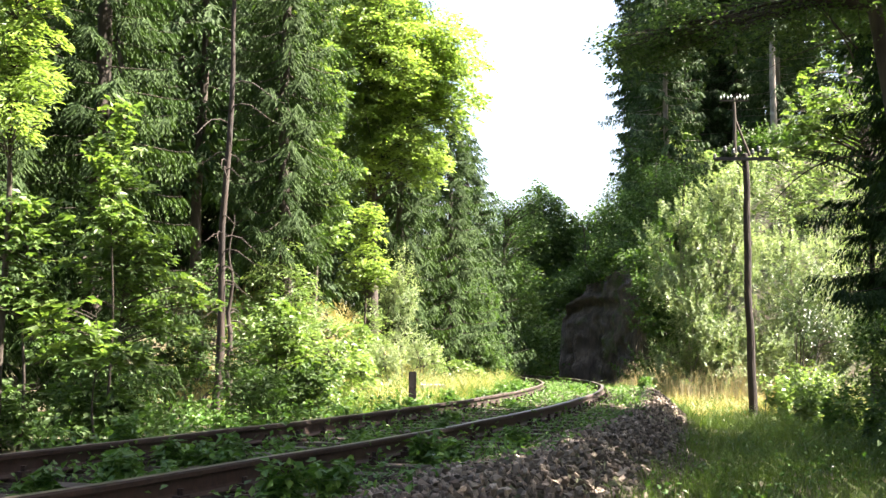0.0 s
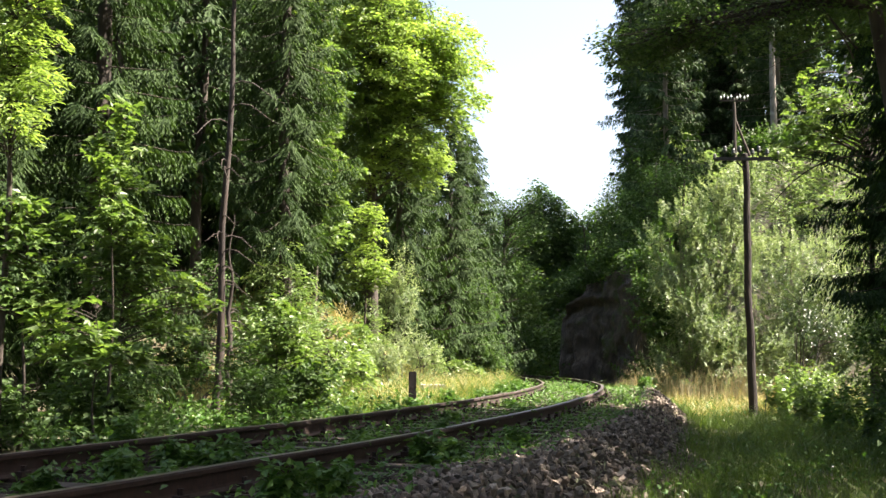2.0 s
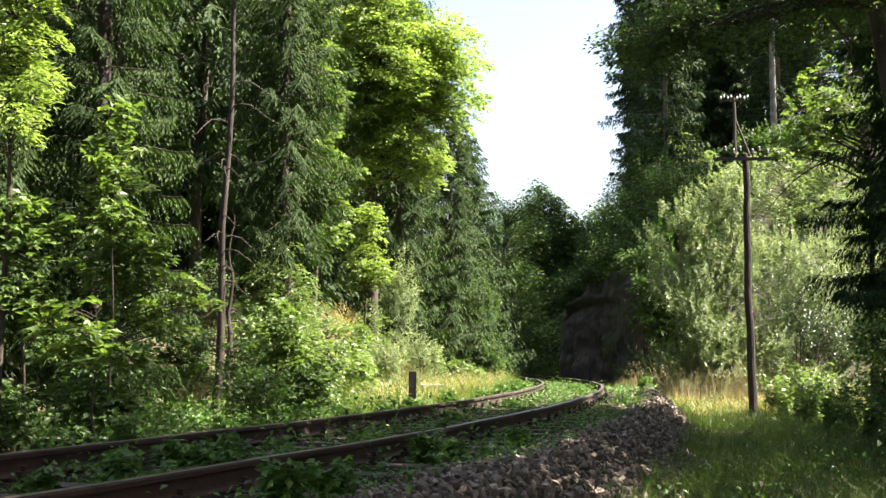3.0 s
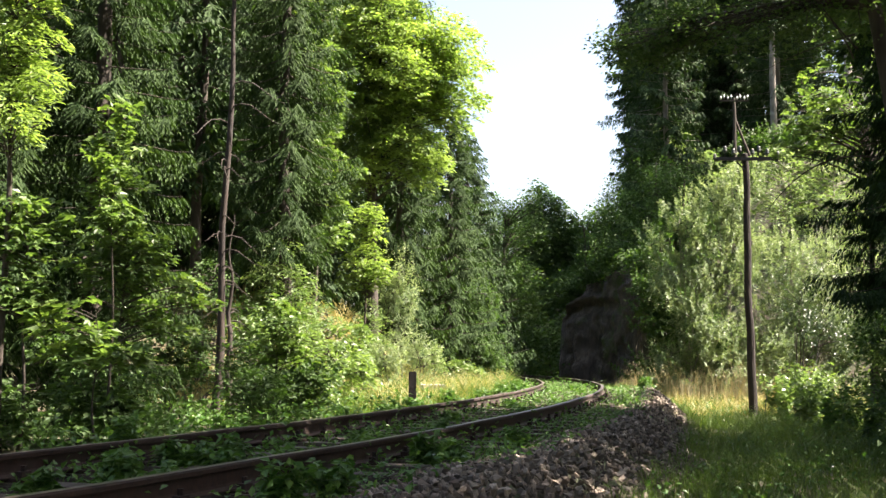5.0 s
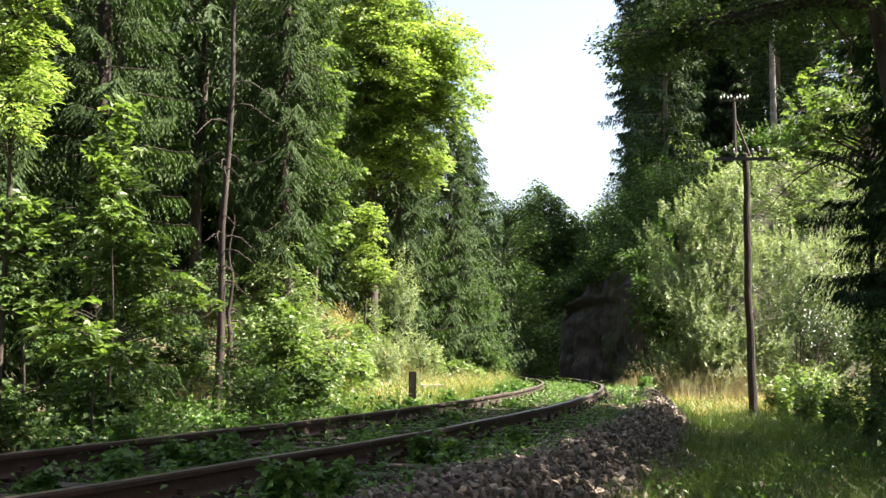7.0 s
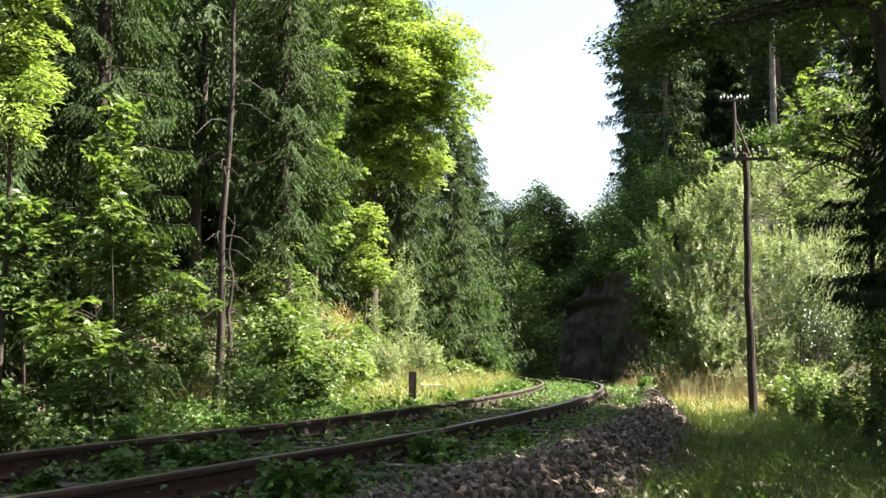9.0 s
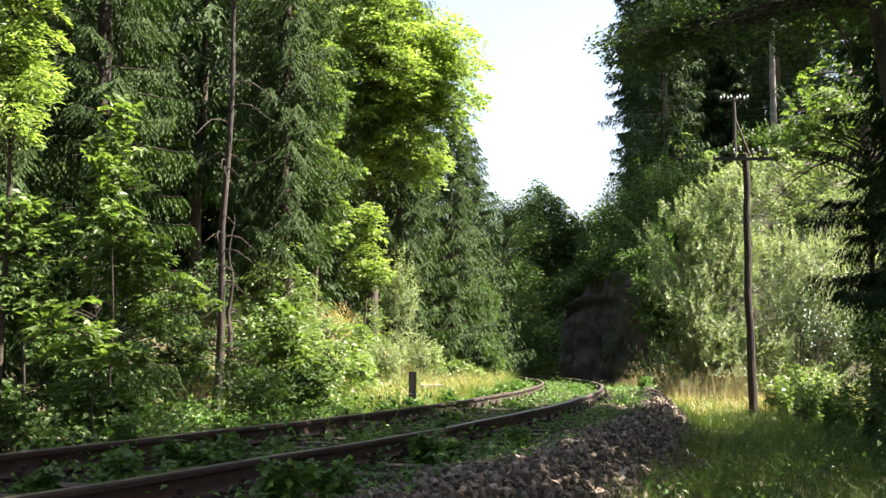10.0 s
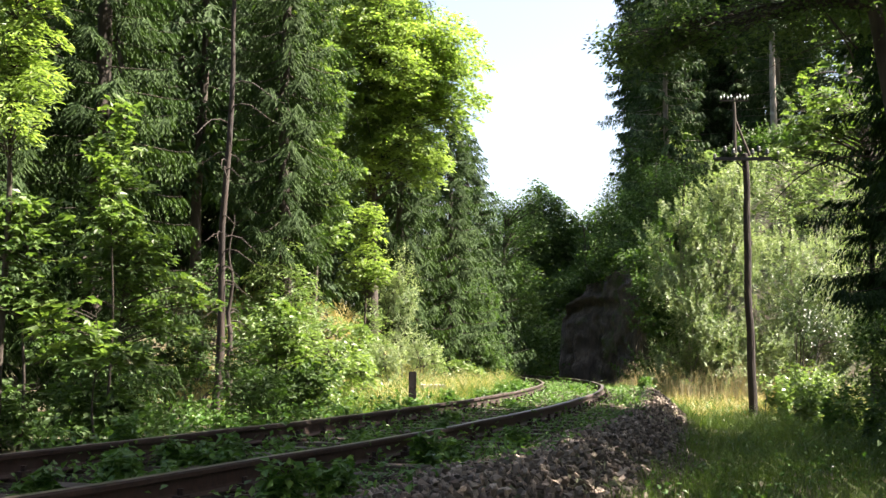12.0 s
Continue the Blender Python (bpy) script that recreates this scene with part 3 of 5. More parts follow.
def forest_copies():
    a = spruce("spruce", -9.0, 21, 17, 2.4, 21, "dark spruce inside the shaded forest", needle=(0.19, 0.06), coarse=0.22, fine_to=-5, mat=NEEDLE_FAR, bare=4.6, group="spruces inside the forest")
    b = spruce("spruce", -12.5, 30, 19, 2.6, 22, "dark spruce inside the shaded forest", needle=(0.19, 0.06), coarse=0.22, fine_to=-5, mat=NEEDLE_FAR, bare=0.8, group="spruces inside the forest")
    rng = random.Random(5)
    for k, (x, y) in enumerate([(-6.3, 22), (-7.8, 26.5), (-5.0, 28), (-10.5, 25.5), (-4.0, 33.5), (-9.2, 32), (-6.2, 36), (-13.5, 24), (-2.6, 40), (-11.5, 37), (-8.0, 42), (-4.6, 46), (-1.2, 51),
                                (-14, 18.5), (-11, 16.5), (-7.0, 31), (-8.6, 36), (-6.0, 33), (-10, 46), (-7, 50), (-12, 50), (-6.4, 27.4), (-13, 43), (-16.5, 29), (-3.2, 57), (-2.5, 66), (-5.6, 40), (-3.9, 29.5), (-9.8, 28.5), (-8.3, 23.5), (-11.2, 21.5), (-5.2, 24.4)]):
        copy_thing(b if y > 25 or x < -11 else a, pose(x, y, gz(x, y) - 0.1, 0, 0, rng.uniform(0, 360)))
    # unseen spruces beside and behind the camera, added to block sun and sky light
    for k, (x, y) in enumerate([(8.2, 1.0), (7.6, 4.2), (8.6, 7.2), (8.0, 10.2), (9.0, 12.6), (8.7, 14.8), (9.2, 17.0), (7.0, -2.5),
                                (4.0, -6), (0.5, -7), (-3.5, -6.5), (-7.5, -5), (-9.5, 3.5), (-6.0, 1.0), (-6.2, 5.6), (-7.4, 9.0)]):
        copy_thing(a if -8 < x < -5 and y > 0 else b, pose(x, y, gz(x, y) - 0.1, 0, 0, rng.uniform(0, 360)))
    c = spruce("spruce", 11.9, 66, 24, 2.7, 23, "tall dark spruce high on the wooded hillside", needle=(0.28, 0.085), coarse=0.20, fine_to=-5, mat=NEEDLE_FAR, bare=2.0, group="spruces on the hillside", bark=GREY_BARK, trunk_r=0.2)
    d = spruce("spruce", 15.5, 70, 25, 2.4, 24, "tall spruce with a bare grey lower trunk on the hillside", needle=(0.28, 0.085), coarse=0.20, fine_to=-5, mat=NEEDLE_FAR, bare=8.5, group="spruces on the hillside", bark=GREY_BARK, trunk_r=0.2)
    # the spruce at (22.5, 49) is out of view, added to shade the cutting
    for k, (x, y) in enumerate([(11.5, 60.5), (13.6, 72), (17.6, 60.5), (19.0, 51.5), (22.5, 49), (16.6, 46.4), (17.5, 66.5), (19.5, 72), (16.5, 76), (21.5, 68), (23.5, 74), (14.6, 79), (20.5, 80), (25.5, 70), (26, 80), (18.4, 62.5), (22.8, 62), (12.4, 75), (28, 74), (16.0, 84), (22.5, 86), (17.2, 71.5), (24.2, 66)]):
        copy_thing((c, d)[(k % 3) > 0], pose(x, y, gz(x, y) - 0.1, 0, 0, rng.uniform(0, 360)))
    for x, y in ((10.5, 53.5), (15.5, 71), (14.2, 66), (18.8, 77), (17.0, 66), (21.0, 73)):
        copy_thing(c, pose(x, y, gz(x, y) - 0.1, 0, 0, rng.uniform(0, 360)))


forest_copies()


def pine_pair():
    """Two bare trunks side by side, with dead side twigs."""
    rng = np.random.default_rng(31)
    for (x, y, xt, r, h, lab) in ((-3.52, 18.0, -3.27, 0.07, 13, "tall bare pine trunk with rim of reddish bark"), (-3.40, 18.4, -3.36, 0.066, 3.3, "broken slim pale pine trunk beside a thicker one")):
        z0 = gz(x, y)
        tree = thing("pine", x, y, z0 - 0.1, lab, "tree", EDGE)
        t = np.linspace(0, 1, 22)
        p = np.stack([(xt - x) * t * h / 9.0 + 0.03 * np.sin(t * 21) + 0.006 * np.sin(t * 47), 0.05 * np.sin(t * 14), t * h], 1)
        wood = [tube(p, r * (1 - 0.92 * t ** 0.85) * (1 + 0.4 * np.exp(-t * 30)), 10, 0.07, rng)]
        for k in range(26):
            q = rng.uniform(0.04, 0.75)
            s = np.array([np.interp(q, t, p[:, i]) for i in range(3)])
            a = rng.uniform(0, 6.28)
            L = rng.uniform(0.3, 1.1)
            u = np.linspace(0, 1, 6)
            w = s + np.stack([np.cos(a + 0.4 * u) * L * u, np.sin(a + 0.4 * u) * L * u, L * (-0.25 * u + 0.12 * np.sin(5 * u))], 1)
            wood.append(tube(w, np.linspace(0.013, 0.003, 6), 4))
        link("trunk", poly_mesh("trunk", *joined(wood), PINE_BARK, False), None, tree)
        if h < 8:
            continue
        # crown above the view, made wide and dense to shade the wood behind
        c = np.stack([rng.normal(0, 1.1, 130) + (xt - x), rng.normal(0, 1.1, 130), rng.uniform(7.4, h, 130)], 1)
        v = leaf_clumps(rng, c, 0.5, 50, 0.22, 0.4, slender=0.2)
        link("crown", poly_mesh("crown", v, quads_of(v), NEEDLE), None, tree)


pine_pair()

layered_tree("rowan_tree", -4.35, 11.4, [(-4.35, 11.4, 3.75, 0.62, 0.6, 0.75, 55), (-4.25, 11.0, 2.85, 0.45, 0.45, 0.35, 22), (-4.1, 11.3, 4.4, 0.8, 0.7, 0.4, 24)], 41, "young rowan with bright sunlit feathery leaves",
             group=EDGE, mat=BEECH, size=0.085, count=66, spray=(0.5, 0.2), trunk_r=0.05, slender=0.36, sag=0.5)
layered_tree("maple_sapling", -3.42, 11.9, [(-3.38, 11.9, 2.75, 0.26, 0.3, 0.55, 22), (-3.4, 11.8, 2.1, 0.5, 0.45, 0.35, 22)], 42, "slender maple sapling with bright broad leaves", group=EDGE, mat=MAPLE, size=0.10, count=15,
             spray=(0.34, 0.13), trunk_r=0.018, palmate=True, sag=0.25)
layered_tree("maple_sapling", -4.2, 11.6, [(-4.25, 11.5, 1.85, 0.55, 0.55, 0.4, 30), (-4.3, 11.4, 1.2, 0.5, 0.5, 0.35, 18)], 43, "bushy maple sapling with tiers of broad leaves", group=EDGE, mat=MAPLE, size=0.105, count=18,
             spray=(0.42, 0.17), trunk_r=0.022, palmate=True, sag=0.3)
layered_tree("maple_sapling", -3.5, 12.6, [(-3.5, 12.4, 1.65, 0.85, 0.5, 0.42, 42), (-3.0, 12.7, 1.15, 0.6, 0.5, 0.35, 24)], 44, "spreading maple sapling with layered leaves", group=EDGE, mat=MAPLE, size=0.105, count=18,
             spray=(0.45, 0.18), trunk_r=0.022, palmate=True, sag=0.25)
layered_tree("maple_sapling", -3.35, 11.2, [(-3.25, 11.0, 0.62, 0.45, 0.4, 0.16, 14), (-3.75, 11.2, 0.85, 0.4, 0.4, 0.3, 14)], 45, "low maple sapling with pale glinting leaves", group=EDGE, mat=MAPLE, size=0.13, count=12,
             spray=(0.36, 0.15), trunk_r=0.014, palmate=True, sag=0.2)
layered_tree("maple_sapling", -2.25, 15.6, [(-2.25, 15.5, 1.0, 0.45, 0.5, 0.45, 20), (-2.05, 15.7, 0.55, 0.45, 0.5, 0.3, 14)], 46, "small maple sapling beside the bare trunks", group=EDGE, mat=MAPLE, size=0.10, count=18,
             spray=(0.36, 0.15), trunk_r=0.014, palmate=True, sag=0.25)


def understory():
    rng = random.Random(8)
    spots = [(-4.5, 11.6, 0.5), (-3.9, 12.6, 0.7), (-3.3, 12.2, 0.45), (-2.4, 14.2, 0.6), (-4.3, 13.9, 0.9), (-5.4, 12.6, 0.8), (-2.2, 15.8, 0.7), (-2.7, 17.2, 1.0), (-4.0, 16.6, 1.1)]
    for k, (x, y, h) in enumerate(spots):
        z = gz(x, y)
        broadleaf("forest_shrub", x, y, [(x, y, z + h * 0.55, 0.55, 0.5, h * 0.55), (x + rng.uniform(-.3, .3), y, z + h * 0.95, 0.4, 0.4, h * 0.4)], 60 + k,
                  "low leafy shrub at the forest edge", "shrub", "shrubs at the forest edge", SHADE_LEAF, BARK, 0.075, 18, 0.3, 0.24, 0.012, k % 2 == 0, 0.6, 3, 0.16, 0.3, 0.33, limbs=18)


understory()

# the large bright beech and what stands below it
layered_tree("beech_tree", -1.75, 28.3, [(-1.15, 28, 7.7, 1.75, 1.7, 2.1, 330), (0.35, 27.8, 7.5, 0.95, 1.2, 1.5, 130), (-2.9, 27.6, 8.4, 1.1, 1.3, 1.6, 130), (-2.3, 27.2, 5.3, 1.0, 1.0, 0.9, 75), (-0.35, 27.4, 5.4, 0.65, 0.8, 0.75, 45),
                                         (-0.9, 28.2, 10.4, 1.9, 1.8, 1.2, 130), (-1.6, 26.5, 7.3, 1.5, 0.7, 1.9, 130)], 51, "large beech with a bright yellow-green crown", group=EDGE, mat=BEECH, size=0.105, count=78, spray=(0.85, 0.33), trunk_r=0.17, sag=0.4, loose=0.05, slender=0.6)
layered_tree("beech_sapling", -1.75, 26.2, [(-1.75, 26.1, 3.6, 0.55, 0.5, 0.6, 34), (-1.85, 26, 2.6, 0.75, 0.5, 0.5, 50)], 52, "young beech with spreading yellow-green branches", group=EDGE, mat=BEECH, size=0.10, count=40, spray=(0.55, 0.2), trunk_r=0.035, sag=0.3)
layered_tree("maple_tree", -2.7, 24.5, [(-2.75, 24.2, 6.3, 0.9, 0.9, 1.5, 80), (-2.5, 24, 4.5, 0.85, 0.8, 0.7, 42), (-2.3, 24, 3.4, 0.6, 0.6, 0.5, 24)], 53, "maple with fresh green leaves among spruces", group=EDGE, mat=MAPLE, size=0.12, count=26, spray=(0.6, 0.24), trunk_r=0.07, palmate=True)


def bank_shrubs():
    """Sunlit bushes on the left bank."""
    data = [(-2.45, 19.5, 0.9, 1.5, SHRUB), (-1.9, 20.6, 0.85, 1.2, SHRUB), (-2.9, 21.5, 1.0, 2.5, SHRUB), (-1.55, 22.2, 0.7, 0.9, SHRUB), (-2.3, 23.2, 1.0, 1.7, SHRUB), (-3.4, 23.6, 1.1, 2.3, SHRUB),
            (-1.35, 24.6, 0.6, 1.1, WILLOW), (-2.0, 25.2, 0.8, 1.3, SHRUB), (-1.2, 27.3, 0.75, 2.6, WILLOW), (-0.55, 28.6, 0.7, 1.3, WILLOW), (-2.0, 19.0, 0.5, 0.7, SHRUB), (-3.0, 19.2, 0.8, 1.4, SHRUB),
            (-0.2, 30.5, 0.8, 1.0, SHRUB), (0.5, 33, 0.9, 0.8, SHRUB), (-3.9, 20.4, 0.9, 2.0, SHADE_LEAF), (1.1, 36.5, 1.0, 1.2, SHADE_LEAF), (-1.75, 26.6, 0.8, 1.5, SHRUB)]
    rng = random.Random(4)
    for k, (x, y, r, h, mat) in enumerate(data):
        z = gz(x, y)
        lob = [(x, y, z + h * 0.5, r, r * 0.8, h * 0.55), (x + rng.uniform(-.4, .4) * r, y - 0.2, z + h * 0.85, r * 0.6, r * 0.6, h * 0.45)]
        will = mat is WILLOW
        if not will:
            layered_tree("bank_bush", x, y, [q + (int(42 * q[3] * q[5] / 0.6),) for q in lob], 80 + k, "dense sunlit green bush on the grassy bank", "bush", "bushes on the bank", mat, BARK,
                         (0.085, 0.11)[k % 2], 30, (0.36, 0.15), 0.02, False, (0.42, 0.6)[k % 2], 0.45, 0.03)
            continue
        broadleaf("willow_bush", x, y, lob, 80 + k, "silvery willow bush in the sun", "bush", "bushes on the bank", mat, BARK, 0.10, 26, 0.27, 0.27, 0.02, False, 0.26, 4, 0.4, 0.3, 0.28, limbs=24, shoot=0.5)


bank_shrubs()

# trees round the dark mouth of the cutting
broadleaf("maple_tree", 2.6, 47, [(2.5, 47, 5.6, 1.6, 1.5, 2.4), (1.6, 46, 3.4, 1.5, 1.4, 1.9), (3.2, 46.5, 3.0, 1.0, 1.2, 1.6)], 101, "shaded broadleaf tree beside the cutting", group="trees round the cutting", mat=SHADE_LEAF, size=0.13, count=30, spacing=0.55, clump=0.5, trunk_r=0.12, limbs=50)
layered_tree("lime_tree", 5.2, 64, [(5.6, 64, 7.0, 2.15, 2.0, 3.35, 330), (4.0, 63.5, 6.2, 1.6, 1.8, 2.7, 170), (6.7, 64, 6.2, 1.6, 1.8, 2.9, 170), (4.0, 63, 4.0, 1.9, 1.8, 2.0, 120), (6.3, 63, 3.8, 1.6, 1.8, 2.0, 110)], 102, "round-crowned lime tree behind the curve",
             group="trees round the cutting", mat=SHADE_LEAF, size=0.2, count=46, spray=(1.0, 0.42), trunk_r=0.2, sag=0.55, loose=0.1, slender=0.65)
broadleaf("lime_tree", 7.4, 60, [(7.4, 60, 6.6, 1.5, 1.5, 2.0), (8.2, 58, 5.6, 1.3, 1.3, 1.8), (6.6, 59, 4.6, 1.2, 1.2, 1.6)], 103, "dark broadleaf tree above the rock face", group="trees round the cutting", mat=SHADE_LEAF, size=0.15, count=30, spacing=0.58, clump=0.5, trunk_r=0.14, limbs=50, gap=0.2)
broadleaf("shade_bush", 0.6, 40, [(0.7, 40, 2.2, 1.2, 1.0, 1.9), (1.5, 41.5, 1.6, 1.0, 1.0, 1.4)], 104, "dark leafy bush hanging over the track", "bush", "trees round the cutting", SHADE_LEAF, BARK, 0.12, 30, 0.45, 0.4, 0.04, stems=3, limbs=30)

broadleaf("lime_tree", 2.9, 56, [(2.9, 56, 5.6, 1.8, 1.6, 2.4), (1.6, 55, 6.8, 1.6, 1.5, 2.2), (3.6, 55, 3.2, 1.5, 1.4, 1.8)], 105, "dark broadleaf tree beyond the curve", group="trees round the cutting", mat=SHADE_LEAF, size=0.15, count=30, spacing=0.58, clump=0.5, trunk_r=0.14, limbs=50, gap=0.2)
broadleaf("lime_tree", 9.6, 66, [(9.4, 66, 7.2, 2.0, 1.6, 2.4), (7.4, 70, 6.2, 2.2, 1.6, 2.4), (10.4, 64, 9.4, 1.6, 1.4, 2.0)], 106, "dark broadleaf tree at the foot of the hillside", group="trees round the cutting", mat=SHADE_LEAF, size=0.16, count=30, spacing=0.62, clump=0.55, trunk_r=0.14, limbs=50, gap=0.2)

def curve_bushes():
    """Dark bushes that close the view beyond the bend."""
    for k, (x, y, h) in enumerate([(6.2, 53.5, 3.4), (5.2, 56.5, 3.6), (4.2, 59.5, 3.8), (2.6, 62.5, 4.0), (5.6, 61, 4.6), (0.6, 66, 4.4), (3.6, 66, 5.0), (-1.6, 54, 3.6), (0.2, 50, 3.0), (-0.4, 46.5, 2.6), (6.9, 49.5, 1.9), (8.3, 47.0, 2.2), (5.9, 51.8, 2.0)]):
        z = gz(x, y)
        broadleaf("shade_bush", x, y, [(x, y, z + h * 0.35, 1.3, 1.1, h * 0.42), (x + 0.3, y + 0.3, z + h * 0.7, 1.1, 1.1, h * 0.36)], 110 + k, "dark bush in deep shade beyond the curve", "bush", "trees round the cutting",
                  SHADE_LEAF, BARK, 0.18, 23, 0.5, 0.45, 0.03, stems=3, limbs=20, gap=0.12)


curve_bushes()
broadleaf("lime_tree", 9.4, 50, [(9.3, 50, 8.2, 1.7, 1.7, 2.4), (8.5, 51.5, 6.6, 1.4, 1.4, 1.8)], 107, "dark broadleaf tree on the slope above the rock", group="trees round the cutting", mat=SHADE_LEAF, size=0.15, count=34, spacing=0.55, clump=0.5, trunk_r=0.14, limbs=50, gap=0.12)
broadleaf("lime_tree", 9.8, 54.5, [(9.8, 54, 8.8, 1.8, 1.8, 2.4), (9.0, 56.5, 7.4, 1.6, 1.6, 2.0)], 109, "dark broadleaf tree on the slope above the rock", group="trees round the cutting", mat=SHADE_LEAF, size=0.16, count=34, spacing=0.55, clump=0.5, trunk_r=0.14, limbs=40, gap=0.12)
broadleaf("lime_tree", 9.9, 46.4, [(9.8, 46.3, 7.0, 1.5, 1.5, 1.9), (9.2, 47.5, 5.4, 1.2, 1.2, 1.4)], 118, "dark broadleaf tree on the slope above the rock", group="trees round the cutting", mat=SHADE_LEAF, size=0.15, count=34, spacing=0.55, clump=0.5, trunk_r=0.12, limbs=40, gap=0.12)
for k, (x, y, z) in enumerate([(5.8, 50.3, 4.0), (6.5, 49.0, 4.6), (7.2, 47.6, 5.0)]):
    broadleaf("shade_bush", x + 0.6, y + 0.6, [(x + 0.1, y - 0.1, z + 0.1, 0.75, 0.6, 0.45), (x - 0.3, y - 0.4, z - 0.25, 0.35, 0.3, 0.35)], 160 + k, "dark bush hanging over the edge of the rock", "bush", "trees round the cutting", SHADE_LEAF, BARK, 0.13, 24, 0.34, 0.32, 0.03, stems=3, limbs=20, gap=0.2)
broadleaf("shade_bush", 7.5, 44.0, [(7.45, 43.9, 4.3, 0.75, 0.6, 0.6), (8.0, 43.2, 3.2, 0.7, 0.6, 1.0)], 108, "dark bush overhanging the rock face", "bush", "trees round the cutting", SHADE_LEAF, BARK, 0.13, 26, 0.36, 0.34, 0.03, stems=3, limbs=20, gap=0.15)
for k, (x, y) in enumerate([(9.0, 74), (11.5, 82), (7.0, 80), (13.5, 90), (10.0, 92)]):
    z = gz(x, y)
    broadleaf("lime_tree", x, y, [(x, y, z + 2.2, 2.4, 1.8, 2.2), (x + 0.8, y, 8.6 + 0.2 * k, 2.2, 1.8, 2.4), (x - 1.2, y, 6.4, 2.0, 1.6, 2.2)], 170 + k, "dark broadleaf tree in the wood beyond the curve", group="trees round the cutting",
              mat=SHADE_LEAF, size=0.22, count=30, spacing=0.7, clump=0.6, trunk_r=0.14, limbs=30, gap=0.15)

# right side: big sunlit bushes on the slope
RIGHT = "bushes on the slope"


def slope_bushes():
    data = [("willow_bush", 7.6, 36, [(7.4, 36, 3.9, 1.1, 1.0, 1.9), (7.9, 35.5, 2.2, 1.3, 1.1, 1.6)], WILLOW, 0.085, 0.42),
            ("willow_bush", 9.2, 36.5, [(9.2, 36.5, 5.4, 1.2, 1.1, 1.7), (8.7, 36, 3.6, 1.3, 1.1, 1.7)], WILLOW, 0.085, 0.42),
            ("birch_bush", 11.2, 37.5, [(11.1, 37.5, 6.1, 1.5, 1.2, 1.6), (10.6, 36.8, 4.2, 1.5, 1.2, 1.6), (9.6, 37.2, 6.3, 0.9, 0.9, 1.0)], BIRCH, 0.085, 0.5),
            ("birch_bush", 13.0, 38, [(13.0, 38, 6.4, 1.4, 1.2, 1.6), (12.8, 37, 4.4, 1.5, 1.2, 1.6)], BIRCH, 0.085, 0.5),
            ("willow_bush", 10.3, 33.5, [(10.2, 33.5, 2.9, 1.5, 1.2, 1.6), (11.2, 33.5, 1.7, 1.4, 1.1, 1.3)], WILLOW, 0.085, 0.34),
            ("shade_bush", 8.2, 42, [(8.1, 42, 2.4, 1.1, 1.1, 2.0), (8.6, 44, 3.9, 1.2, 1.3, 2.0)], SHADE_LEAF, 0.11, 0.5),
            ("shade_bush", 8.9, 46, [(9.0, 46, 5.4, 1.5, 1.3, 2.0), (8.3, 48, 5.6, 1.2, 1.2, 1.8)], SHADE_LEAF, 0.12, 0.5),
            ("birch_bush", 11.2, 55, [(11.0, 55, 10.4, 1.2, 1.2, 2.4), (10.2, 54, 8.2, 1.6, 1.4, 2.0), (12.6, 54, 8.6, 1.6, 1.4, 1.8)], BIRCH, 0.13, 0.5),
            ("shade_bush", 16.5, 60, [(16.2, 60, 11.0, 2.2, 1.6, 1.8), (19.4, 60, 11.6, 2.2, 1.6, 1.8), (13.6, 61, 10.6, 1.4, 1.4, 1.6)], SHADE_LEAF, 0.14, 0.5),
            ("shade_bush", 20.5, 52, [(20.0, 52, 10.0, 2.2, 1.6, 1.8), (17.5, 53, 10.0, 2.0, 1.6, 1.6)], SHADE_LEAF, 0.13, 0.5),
            ("birch_bush", 15.2, 40.8, [(15.2, 40.8, 6.8, 1.4, 1.1, 1.6), (14.9, 40.2, 5.0, 1.4, 1.0, 1.4)], BIRCH, 0.09, 0.5),
            ("birch_bush", 14.8, 48, [(14.6, 48, 7.8, 1.8, 1.5, 1.7), (17, 48, 8.8, 1.6, 1.5, 1.7)], BIRCH, 0.12, 0.5)]
    for k, (name, x, y, lob, mat, size, slender) in enumerate(data):
        g = gz(x, y)
        lob = lob + [(x, y - 0.4, g + 0.9, 1.6, 1.0, 1.1), (x + 0.9, y - 0.2, g + 2.0, 1.4, 1.0, 1.3)]
        if name == "birch_bush":
            layered_tree(name, x, y, [q + (int(26 * q[3] * q[5] / (1.0 if y < 45 else 1.8)),) for q in lob], 120 + k, "tall light-green bush on the slope", "bush", RIGHT, mat, GREY_BARK, size * (1.25 if y < 45 else 1.7), 44,
                         (0.62, 0.24) if y < 45 else (0.95, 0.36), 0.04, False, slender, 0.45, 0.06)
            continue
        lab = {"willow_bush": "tall silvery-green willow bush in full sun", "shade_bush": "dark green bush beside the rock face"}[name]
        broadleaf(name, x, y, lob, 120 + k, lab, "bush", RIGHT, mat, GREY_BARK, size * (1.3 if y < 45 else 1.9), 38 if y < 45 else 26, 0.40 if y < 45 else 0.6, 0.36, 0.03, False, slender, 5, 0.42, 0.45, 0.24, limbs=50, boughs=14, shoot=0.7 if y < 45 else 1.2)


